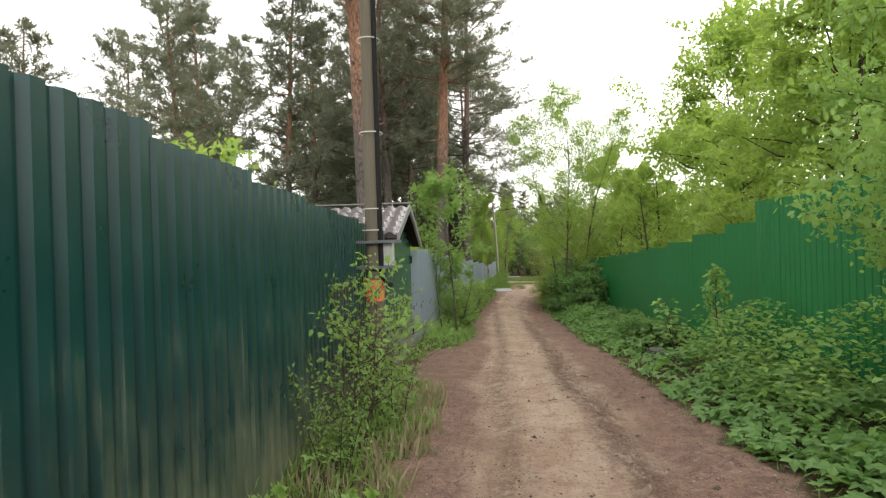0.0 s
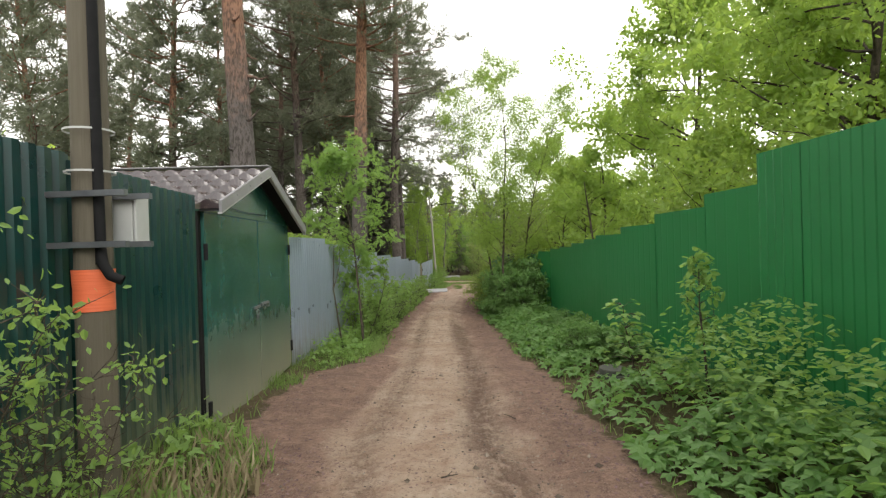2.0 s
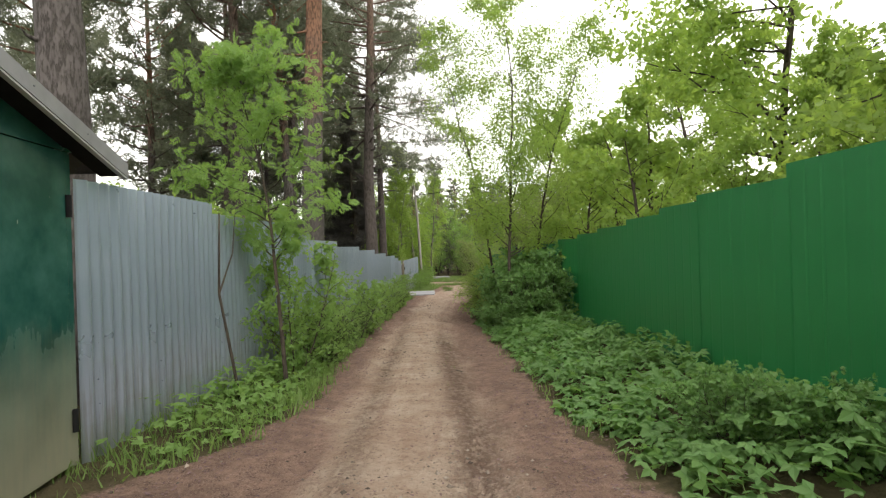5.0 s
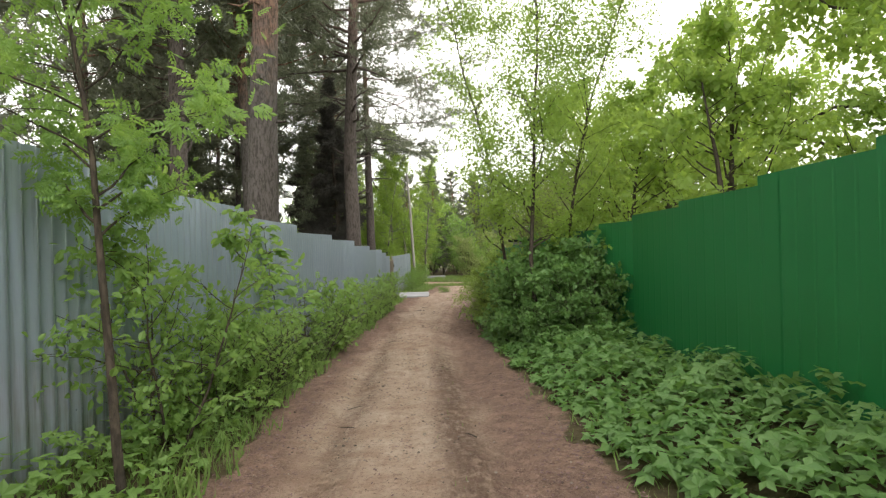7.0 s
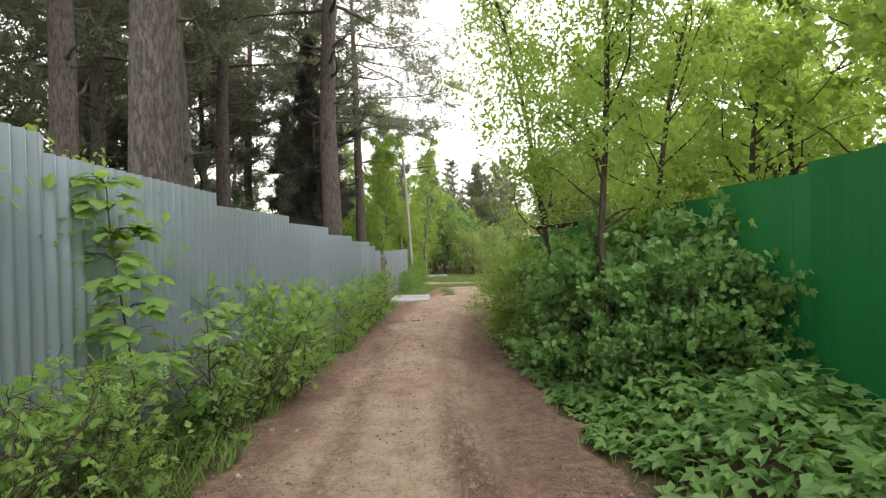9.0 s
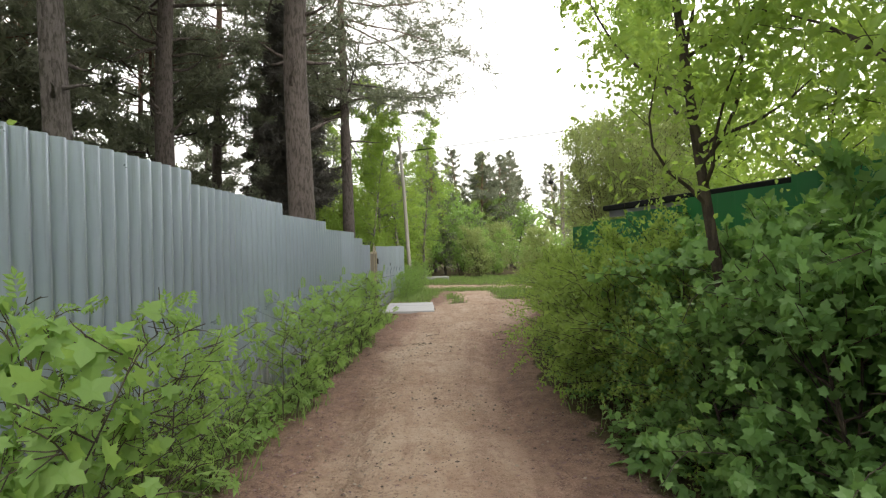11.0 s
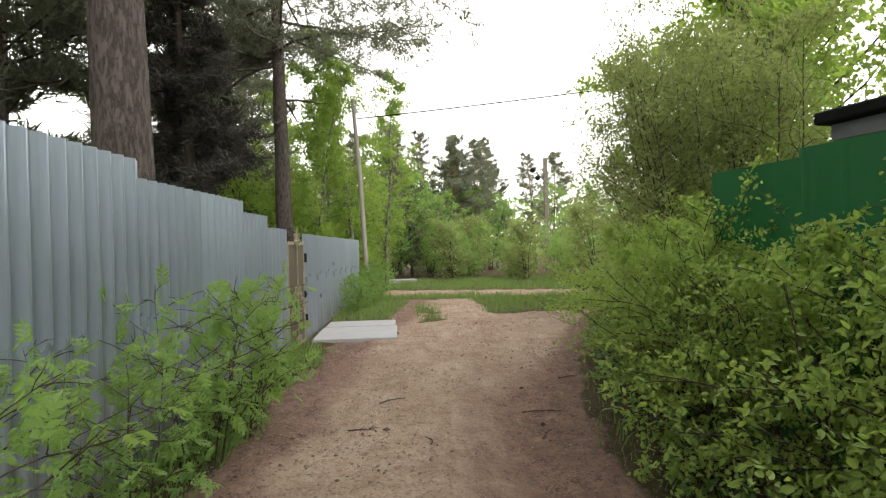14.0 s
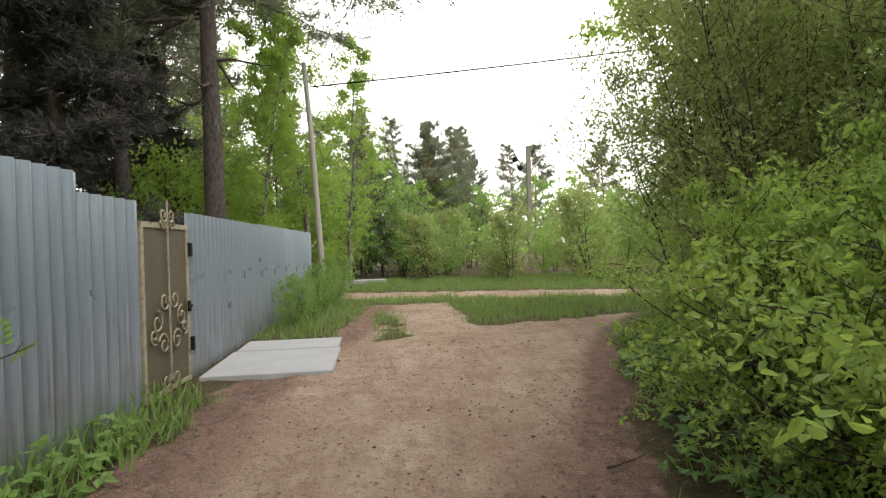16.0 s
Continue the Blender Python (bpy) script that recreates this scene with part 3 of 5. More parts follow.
# ---- garage ----
def build_garage():
    u = Vector((-2.64 + 2.23, 12.33 - 8.5, 0)).normalized()
    turn = math.degrees(math.atan2(u.y, u.x))
    z0 = -0.72
    base = thing("garage", pose(-2.24, 8.5, z0, 0, 0, turn), "small dark green steel garage with a brown tiled gable roof", "garage")
    W, D, H, R = 3.85, 5.4, 2.42, 3.03
    # local x along the front, y away from the lane
    bm = bmesh.new()
    for x0, x1 in ((0, 0.05), (W - 0.05, W)):
        box(bm, x0, x1, 0.06, D, 0, H)
    box(bm, 0.05, W - 0.05, D - 0.05, D, 0, H)
    part("wall", bm, M["garage_green"], base)

    def gable(y0, y1, low, name, col):
        b = bmesh.new()
        pts = [(0, low), (W, low), (W, H), (W * 0.5, R), (0, H)]
        f = [b.verts.new((x, y0, z)) for x, z in pts]
        g = [b.verts.new((x, y1, z)) for x, z in pts]
        b.faces.new(f)
        b.faces.new(g[::-1])
        for i in range(5):
            b.faces.new((f[i], g[i], g[(i + 1) % 5], f[(i + 1) % 5]))
        bmesh.ops.recalc_face_normals(b, faces=b.faces)
        return part(name, b, col, base)

    gable(0.0, 0.05, 2.43 - 0.03, "gable", M["garage_green"])
    gable(D - 0.1, D - 0.052, H - 0.02, "gable", M["garage_green"])
    part("door_frame", boxed(0, 0.07, 0.02, 0.06, 0, 2.4), M["black"], base)
    part("door_frame", boxed(W - 0.07, W, 0, 0.06, 0, 2.4), M["garage_green"], base)
    for x0, x1, hx in ((0.075, 1.98, 0.1), (2.012, W - 0.075, W - 0.1)):
        b = boxed(x0, x1, -0.012, 0.03, 0.02, 2.39, bevel=0.006)
        leaf = part("door", b, M["garage_green"], base, "dented green steel door leaf, dusty below")
        for hz in (0.35, 1.98):
            h = bmesh.new()
            bmesh.ops.create_cone(h, cap_ends=True, segments=12, radius1=0.022, radius2=0.022, depth=0.17, matrix=Matrix.Translation((hx - 0.03 if hx < 1 else hx + 0.03, -0.025, hz)))
            part("hinge", h, M["black"], leaf)
    b = box(box(bmesh.new(), 1.72, 1.98, -0.036, -0.013, 1.2, 1.235), 2.03, 2.38, -0.036, -0.013, 1.22, 1.255)
    latch = part("latch", b, M["latch_steel"], base, "worn grey steel bolt")
    for cx, cz in ((1.78, 1.15), (2.1, 1.2), (2.3, 1.21)):
        t = np.linspace(0, 2 * np.pi, 15)
        ring = np.stack([cx + 0.075 * np.cos(t), np.full(15, -0.045), cz + 0.035 * np.sin(t)], -1)
        part("ring", mesh_of("ring", *tubes([(ring, [0.008] * 15)], 6), M["latch_steel"], True), M["latch_steel"], latch)
    part("padlock", boxed(1.72, 1.8, -0.06, -0.037, 1.07, 1.13, bevel=0.01), M["steel"], latch, "small dull padlock")
    # black strip painted in for the shade inside the gap between the leaves
    part("door_seal", boxed(1.983, 2.009, -0.004, 0.02, 0.03, 2.38), M["black"], base, "black strip standing in for the shade in the gap between the door leaves")
    # door trim strip above the leaves
    part("lintel", boxed(0.0, W, -0.02, -0.001, 2.395, 2.42), M["garage_green"], base)
    # two tiled slopes
    over_l, over_r, front = 0.02, 0.42, 0.2
    ridge_x, slope = W * 0.5, (R - H) / (W * 0.5)
    for side in (-1, 1):
        run = ridge_x + (over_l if side < 0 else over_r)
        nu, nv = 150, 90
        a = np.linspace(0, D + front + 0.2, nu)
        s = np.linspace(0, run, nv)
        ga, gs = np.meshgrid(a, s)
        step = 0.085 * (1 - (gs / 0.35) % 1.0)
        wave = 0.06 * np.abs(np.sin(np.pi * ga / 0.21 + 0.3 * np.sin(gs * 18)))
        z = R + 0.035 - gs * slope + wave - 0.03 + 0.075 - step
        v = np.stack([ridge_x + side * gs, ga - front, z], -1).reshape(-1, 3)
        low = v.copy()
        low[:, 2] = (R + 0.005 - gs * slope).reshape(-1)
        n = nu * nv
        i = (np.arange(nv - 1)[:, None] * nu + np.arange(nu - 1)[None]).reshape(-1)
        top = np.stack([i, i + 1, i + 1 + nu, i + nu], -1)
        f = [top if side < 0 else top[:, ::-1], (top[:, ::-1] if side < 0 else top) + n]
        rim = np.concatenate([np.arange(nu), np.arange(nu - 1, n, nu)[1:], np.arange(n - 1, n - nu - 1, -1)[1:], np.arange(n - nu, -1, -nu)[1:]])
        f.append(np.stack([rim[:-1], rim[1:], rim[1:] + n, rim[:-1] + n], -1))
        part("roof_slope", mesh_of("roof_slope", np.concatenate([v, low]), np.concatenate(f), M["roof"]), M["roof"], base, "brown stepped metal tiles")
        # black sheets added to darken the underside of the front overhang
        b = bmesh.new()
        x1, z1 = ridge_x + side * run, R - run * slope
        quad = [(ridge_x, R - 0.004), (x1, z1 - 0.004), (x1, z1 - 0.02), (ridge_x, R - 0.02)]
        f0 = [b.verts.new((x, -front - 0.002, z)) for x, z in quad]
        g0 = [b.verts.new((x, -0.002, z)) for x, z in quad]
        b.faces.new(f0)
        b.faces.new(g0[::-1])
        for k in range(4):
            b.faces.new((f0[k], g0[k], g0[(k + 1) % 4], f0[(k + 1) % 4]))
        bmesh.ops.recalc_face_normals(b, faces=b.faces)
        part("soffit", b, M["black"], base, "black sheets added to darken the underside of the overhang")
        for q in (0.25, 0.5, 0.75):
            b = bmesh.new()
            bmesh.ops.create_icosphere(b, subdivisions=1, radius=0.008, matrix=Matrix.Translation((ridge_x + side * run * q, -front - 0.036, R - run * q * slope + 0.03)))
            part("rivet", b, M["steel"], base)
        # bargeboard along the front edge
        b = bmesh.new()
        x1, z1 = ridge_x + side * run, R - run * slope
        quad = [(ridge_x, R + 0.085), (x1, z1 + 0.085), (x1, z1 - 0.035), (ridge_x, R - 0.035)]
        f0 = [b.verts.new((x, -front - 0.035, z)) for x, z in quad]
        g0 = [b.verts.new((x, -front - 0.004, z)) for x, z in quad]
        b.faces.new(f0)
        b.faces.new(g0[::-1])
        for k in range(4):
            b.faces.new((f0[k], g0[k], g0[(k + 1) % 4], f0[(k + 1) % 4]))
        bmesh.ops.recalc_face_normals(b, faces=b.faces)
        part("bargeboard", b, M["fascia"], base, "grey metal edge strip")
        b = bmesh.new()
        quad = [(ridge_x, R - 0.037), (x1, z1 - 0.037), (x1, z1 - 0.052), (ridge_x, R - 0.052)]
        f0 = [b.verts.new((x, -front - 0.03, z)) for x, z in quad]
        g0 = [b.verts.new((x, -front + 0.01, z)) for x, z in quad]
        b.faces.new(f0)
        b.faces.new(g0[::-1])
        for k in range(4):
            b.faces.new((f0[k], g0[k], g0[(k + 1) % 4], f0[(k + 1) % 4]))
        bmesh.ops.recalc_face_normals(b, faces=b.faces)
        part("trim", b, M["box"], base, "thin pale lath under the roof edge")
    sag = [(0.1 + 0.9 * i * 0.4, -0.03, 2.47 + 0.012 * (i - 4) ** 2 * 0.3) for i in range(9)]
    part("wire", mesh_of("wire", *tubes([(sag, [0.005] * 9)], 5), M["black"]), M["black"], base, "thin wire slung along the gable")
    part("ridge_cap", boxed(ridge_x - 0.09, ridge_x + 0.09, -front - 0.03, D + 0.2, R + 0.085, R + 0.105, bevel=0.008), M["fascia"], base)


build_garage()


# ---- electricity pole with its meter box ----
def build_pole():
    x, y = -1.79, 6.3
    g = float(land(x, y))
    base = thing("utility_pole", pose(x, y, g - 0.05), "weathered round wooden utility pole with an orange wrap", "pole")
    pts = np.array([(0, 0, 0), (0.005, 0, 2), (0.0, 0.01, 4.5), (0.0, 0, 8.5)])
    v, f = tubes([(pts, [0.112, 0.104, 0.095, 0.08])], 18)
    part("shaft", mesh_of("shaft", v, f, M["pole_wood"], True), M["pole_wood"], base)
    v, f = tubes([([(0, 0, 1.22), (0, 0, 1.34), (0, 0, 1.47)], [0.113, 0.111, 0.118])], 20)
    part("wrap", mesh_of("wrap", v, f, M["orange"], True), M["orange"], base, "orange woven tape wrapped round the pole")
    v, f = tubes([([(0.1, -0.07, 1.5), (0.098, -0.075, 2.4), (0.09, -0.07, 4), (0.078, -0.06, 8.4)], [0.03] * 4)], 8)
    part("cable", mesh_of("cable", v, f, M["black"], True), M["black"], base, "thick black cable strapped to the pole")
    v, f = tubes([([(0.1, -0.07, 1.6), (0.125, -0.09, 1.5), (0.17, -0.09, 1.43), (0.23, -0.07, 1.4)], [0.03] * 4)], 10)
    part("conduit", mesh_of("conduit", v, f, M["black"], True), M["black"], base, "black corrugated conduit")
    for z in (2.3, 2.05, 3.2, 4.3):
        v, f = tubes([([(0, 0, z), (0, 0, z + 0.012)], [0.139, 0.139])], 16)
        part("strap", mesh_of("strap", v, f, M["box"]), M["box"], base)
    for z in (1.60, 1.90):
        for y0 in (-0.14, 0.105):
            part("bracket", boxed(-0.19, 0.3, y0, y0 + 0.035, z, z + 0.035), M["steel"], base, "dark steel bracket bar")
    bx = thing("meter_box", pose(x + 0.07, y + 0.22, g + 1.56, 0, 0, 6), "light grey plastic electricity meter box on the pole", "box")
    part("body", boxed(-0.085, 0.085, -0.08, 0.08, 0, 0.31, bevel=0.012), M["box"], bx)
    part("lid", boxed(0.087, 0.108, -0.085, 0.085, -0.005, 0.315, bevel=0.008), M["box"], bx, "pale hinged cover")


build_pole()


# ---- iron gate ----
def build_gate():
    w, h = 0.92, 1.5
    base = thing("iron_gate", pose(-2.34, 32.15, float(land(-2.3, 32.6)) - 0.02, 0, 0, 88.0), "narrow brown gate with cream scrolled ironwork between steel sheets", "gate")
    part("panel", boxed(0.05, w - 0.05, -0.008, 0.008, 0.06, h - 0.03), M["gate_sheet"], base, "brown mesh-like sheet")
    bm = bmesh.new()
    for a in ((0.0, 0.045, 0.0, h), (w - 0.045, w, 0.0, h), (0.045, w - 0.045, h - 0.045, h), (0.045, w - 0.045, 0.03, 0.07)):
        box(bm, a[0], a[1], -0.02, 0.02, a[2], a[3])
    part("frame", bm, M["cream"], base)

    def scroll(cx, cz, r, turns, start, flip):
        t = np.linspace(0, turns * 2 * np.pi, 26)
        rr = r * (1 - 0.75 * t / t[-1])
        return np.stack([cx + flip * rr * np.cos(start + t), np.full(26, -0.03), cz + rr * np.sin(start + t)], -1)

    lines = [([(w / 2, -0.03, 0.12), (w / 2, -0.03, h + 0.2)], [0.009, 0.009])]
    part("spindle", mesh_of("spindle", *tubes(lines, 6), M["cream"]), M["cream"], base)
    for s in (-1, 1):
        for cx, cz, r, st in ((0.07, h + 0.07, 0.07, 3.0), (0.09, h - 0.02, 0.05, 0.2), (0.1, 0.83, 0.09, 2.8), (0.24, 0.66, 0.1, 1.5), (0.13, 0.46, 0.1, 0.4), (0.3, 0.55, 0.07, 4.4), (0.1, 0.14, 0.07, 2.5)):
            c = scroll(w / 2 + s * cx, cz, r, 1.25, st, s)
            part("scroll", mesh_of("scroll", *tubes([(c, [0.009] * 26)], 5), M["cream"], True), M["cream"], base)
    for z in (0.3, 1.2):
        part("hinge", boxed(w - 0.015, w + 0.025, -0.05, -0.02, z, z + 0.13), M["black"], base)
    part("handle", box(box(bmesh.new(), w - 0.12, w - 0.03, -0.06, -0.045, 0.72, 0.745), w - 0.06, w - 0.03, -0.045, -0.02, 0.68, 0.78), M["black"], base)


build_gate()

# concrete slab before the wide gate, in two pours
for x0, x1, y0, y1, dz in ((-2.2, -0.96, 32.95, 34.2, 0.04), (-2.2, -1.02, 34.22, 34.9, 0.045)):
    z = float(lane_z(33.5))
    bm = boxed(-(x1 - x0) / 2, (x1 - x0) / 2, -(y1 - y0) / 2, (y1 - y0) / 2, -0.12, dz, bevel=0.012)
    bmesh.ops.subdivide_edges(bm, edges=bm.edges[:], cuts=2, use_grid_fill=True)
    me = bpy.data.meshes.new("concrete_slab")
    bm.to_mesh(me)
    bm.free()
    me.materials.append(M["concrete"])
    ob = new("concrete_slab", me)
    ob.matrix_basis = pose((x0 + x1) / 2, (y0 + y1) / 2, z, 0, 0, 1.5)
    tagged(ob, "pale poured concrete slab on the lane before the steel fence", "slab", "slab before the fence")


# ---- shed behind the green fence ----
def build_shed():
    base = thing("shed", pose(2.78, 24.6, -1.34, 0, 0, 12.6), "low green shed with a dark overhanging roof behind the fence", "shed")
    L, H = 3.2, 2.01
    bm = bmesh.new()
    box(bm, 0, 0.08, 0, L, 0, H)
    box(bm, 0.08, 3.0, 0, 0.08, 0, H)
    box(bm, 0.08, 3.0, L - 0.08, L, 0, H)
    box(bm, 3.0, 3.08, 0, L, 0, H)
    part("wall", bm, M["bright_green"], base)
    part("fascia", boxed(-0.26, -0.2, -0.3, L + 0.25, H - 0.04, H + 0.05), M["fascia"], base, "pale grey board under the roof edge")
    part("roof", boxed(-0.34, 3.4, -0.35, L + 0.3, H + 0.052, H + 0.125, bevel=0.015), M["black"], base, "dark flat roof")


build_shed()


# ---- trees ----
def broadleaf(name, seed, height, spread, trunk_r, material, bark, leaf_size, count, low=0.25, stems=1, lean=(0, 0), shape=OVAL, fill=1.0, up=0.35, scatter=0.16, sides=5, twiggy=True):
    """Trunk, limbs and twigs with single leaves along the twigs; returns the meshes of wood and leaves."""
    rng = rs(seed)
    stem, wood, twigs = [], [], []
    for st in range(stems):
        a = rng.uniform(0, 6.28)
        d = np.array([lean[0] + (0.28 * math.cos(a) if stems > 1 else 0), lean[1] + (0.28 * math.sin(a) if stems > 1 else 0), 1.0])
        h = height * rng.uniform(0.75, 1.0) if stems > 1 else height
        tr = wander(rng, (0.12 * math.cos(a) * (stems > 1), 0.12 * math.sin(a) * (stems > 1), -0.05), d, h, 10, 0.06, 0.03)
        r = trunk_r * (0.75 if stems > 1 else 1)
        stem.append((tr, r * np.linspace(1, 0.12, 11)))
        n = int(14 + height * 3.2 / (1 + 0.35 * (stems - 1)))
        for i in range(n):
            f = low + (1 - low) * (i + rng.uniform(0, 1)) / n
            p, way = along(tr, f)
            az = rng.uniform(0, 6.28)
            taper = (0.45 + 1.1 * math.sin(math.pi * min(1, (f - low) / (1 - low) * 0.85 + 0.15))) * 0.68
            L = spread * taper * rng.uniform(0.6, 1.15)
            limb = wander(rng, p, (math.cos(az), math.sin(az), up + 0.5 * f * rng.uniform(0.2, 1.2)), L, 6, 0.16, 0.02)
            wood.append((limb, np.linspace(0.34 * r * (1.1 - f) + 0.0025, 0.002, 7)))
            for j in range(int(6 * fill) + 2):
                q, wy = along(limb, rng.uniform(0.25, 1.0))
                tw = wander(rng, q, wy / np.linalg.norm(wy) + rng.normal(size=3) * 0.75, L * rng.uniform(0.22, 0.5), 3, 0.2, -0.02)
                twigs.append(tw)
                if twiggy and j % 3 == 0:
                    wood.append((tw, [0.003, 0.0025, 0.002, 0.0015]))
    k = rng.randint(0, len(twigs), count)
    f = rng.uniform(0.05, 0.999, count) ** 0.8 * 3
    T = np.array(twigs)
    i = f.astype(int)
    place = T[k, i] + (T[k, i + 1] - T[k, i]) * (f - i)[:, None] + rng.normal(size=(count, 3)) * scatter * np.array([0.6, 0.6, 0.5])
    ahead = rng.normal(size=(count, 3)) + (T[k, i + 1] - T[k, i]) * 1.5 + np.array([0, 0, -0.35])
    size = leaf_size * rng.uniform(0.55, 1.3, count)
    lv = leaves("crown", place, ahead, size, shape, material, rng, 0.25)
    return mesh_of("trunk", *tubes(stem + wood, sides), bark, True), lv


def conifer(name, seed, height, crown_from, reach, trunk_r, material, bark, limbs, tufts, droop=0.0, cone=False, bare_limbs=10, bend=0.02, tuft=9, nlen=0.2, sides=9):
    """A pine or spruce: straight trunk, whorled limbs and tufts of needles on the outer twigs."""
    rng = rs(seed)
    tr = wander(rng, (0, 0, -0.1), (0, 0, 1), height, 12, bend, 0.02)
    stem, wood = [(tr, trunk_r * np.concatenate([[1.15], np.linspace(1, 0.14, 12)]))], []
    place, way = [], []
    for i in range(limbs + bare_limbs):
        dead = i >= limbs
        f = rng.uniform(crown_from * 0.45, crown_from * 1.15) if dead else crown_from + (0.995 - crown_from) * ((i + rng.uniform(0, 1)) / limbs)
        p, w = along(tr, f)
        az = rng.uniform(0, 6.28)
        q = (f - crown_from) / (1 - crown_from)
        prof = (1.02 - q) if cone else math.sin(math.pi * min(1.0, max(0.1, 0.22 + 0.72 * q))) ** 0.8
        L = reach * prof * rng.uniform(0.55, 1.15) * (0.55 if dead else 1)
        if L < 0.15:
            L = 0.15
        limb = wander(rng, p, (math.cos(az), math.sin(az), 0.05 - droop + 0.45 * q), L, 6, 0.1 if not dead else 0.2, 0.05 if not cone else 0.02)
        wood.append((limb, np.linspace(trunk_r * 0.2 * (1.15 - f) + 0.012, 0.006, 7)))
        if dead:
            continue
        nt = max(3, int(tufts * (0.35 + L / reach)))
        for j in range(nt):
            s = rng.uniform(0.25, 1.0)
            a, wy = along(limb, s)
            tw = rng.normal(size=3) * np.array([1, 1, 0.35]) + wy / np.linalg.norm(wy) * 0.8 + np.array([0, 0, 0.25 - droop])
            tw /= np.linalg.norm(tw)
            ln = L * 0.42 * rng.uniform(0.2, 1.0) * (1.15 - 0.6 * s) + 0.06
            for u in np.linspace(0.35, 1.0, 4):
                place.append(a + tw * ln * u)
                way.append(tw)
            if sides > 5 and j % 3 == 0:
                wood.append(([a, a + tw * ln], [0.008, 0.004]))
    place, way = np.repeat(np.array(place), tuft, 0), np.repeat(np.array(way), tuft, 0)
    n = len(place)
    place = place + rng.normal(size=(n, 3)) * 0.06
    ahead = rng.normal(size=(n, 3)) * 0.8 + way * 0.9 + np.array([0, 0, 0.25 - droop])
    lv = leaves("crown", place, ahead, nlen * rng.uniform(0.6, 1.25, n), NEEDLE, material, rng)
    return mesh_of("trunk", *tubes(stem + wood, sides), bark, True), lv


def plant(name, meshes, at, label, category, group=""):
    base = thing(name, at, label, category, group)
    wd, lv = meshes
    part("trunk", wd, wd.materials[0], base)
    part("crown", lv, lv.materials[0], base)
    return base


def spread_copies(first, spots, rng):
    """Copies of a planted thing: (x, y, scale)."""
    for x, y, s in spots:
        c = copy_thing(first, at_ground(x, y, rng.uniform(0, 360), 0.05))
        c.scale = (s, s, s * rng.uniform(0.92, 1.1))


rng = rs(7)
# near pines behind the grey fence
near_pine = conifer("pine", 11, 19, 0.5, 3.2, 0.3, M["needles"], M["pine_bark"], 75, 20, bare_limbs=16, tuft=7)
slim_pine = conifer("pine", 12, 20, 0.38, 3.6, 0.25, M["needles"], M["pine_bark_grey"], 70, 20, bare_limbs=18, tuft=7)
P1 = plant("pine_tree", near_pine, at_ground(-4.35, 14.6, 40, 0.1), "tall pine with flaking red-brown bark behind the garage", "tree", "tall pines behind the fence")
P2 = plant("pine_tree", near_pine, at_ground(-3.38, 21.95, 160, 0.1), "tall pine with a red upper trunk close behind the steel fence", "tree", "tall pines behind the fence")
P3 = plant("pine_tree", slim_pine, at_ground(-3.2, 29.86, 10, 0.1), "tall pine with plated grey-brown bark close behind the steel fence", "tree", "tall pines behind the fence")
wide_pine = conifer("pine", 14, 17, 0.4, 7.6, 0.24, M["needles"], M["pine_bark_grey"], 64, 40, droop=0.3, bare_limbs=5)
P4 = plant("pine_tree", wide_pine, at_ground(-4.18, 40.3, 200, 0.1), "tall slender pine with drooping boughs near the gate", "tree", "tall pines behind the fence")
P5 = plant("pine_tree", slim_pine, at_ground(-7.5, 33.4, 90, 0.1), "thick dark pine trunk among the garden trees", "tree", "tall pines behind the fence")
spread_copies(P5, [(-10.4, 43.4, 0.95), (-6.3, 24.5, 0.9), (-8.6, 29.0, 0.8)], rng)

# more distant pines, with crowns in full view
far_a = conifer("pine", 21, 13, 0.25, 2.7, 0.17, M["needles"], M["pine_bark"], 70, 11, tuft=5, nlen=0.26, sides=5)
far_b = conifer("pine", 22, 15, 0.34, 2.3, 0.18, M["needles"], M["pine_bark"], 80, 12, tuft=5, nlen=0.26, sides=5)
far_c = conifer("pine", 23, 11, 0.12, 2.5, 0.14, M["needles"], M["pine_bark"], 66, 14, tuft=5, nlen=0.3, sides=5)
FA = plant("pine_tree", far_a, at_ground(-13.5, 20.0, 0, 0.1), "pine with a wide layered crown in the gardens", "tree", "pines in the gardens")
FB = plant("pine_tree", far_b, at_ground(-9.5, 21.0, 30, 0.1), "pine with a high ragged crown in the gardens", "tree", "pines in the gardens")
FC = plant("pine_tree", far_c, at_ground(-17.5, 27.0, 60, 0.1), "bushy young pine in the gardens", "tree", "pines in the gardens")
spread_copies(FA, [(-20, 19, 1.0), (-11.5, 29, 1.15), (-24, 30, 1.2), (-8.0, 47, 1.1), (3.6, 60, 0.57), (-16, 40, 1.2), (-30, 22, 1.1)], rng)
spread_copies(FB, [(-15, 24, 1.0), (-21, 36, 1.2), (-6.4, 41, 1.1), (-1.5, 57, 0.55), (0.3, 58, 0.57), (-2.8, 58, 0.6), (3.0, 58, 0.54), (4.4, 64, 0.59), (-5.2, 59, 0.67), (8.5, 66, 0.59), (-28, 42, 1.2), (-5.4, 26.8, 1.1)], rng)
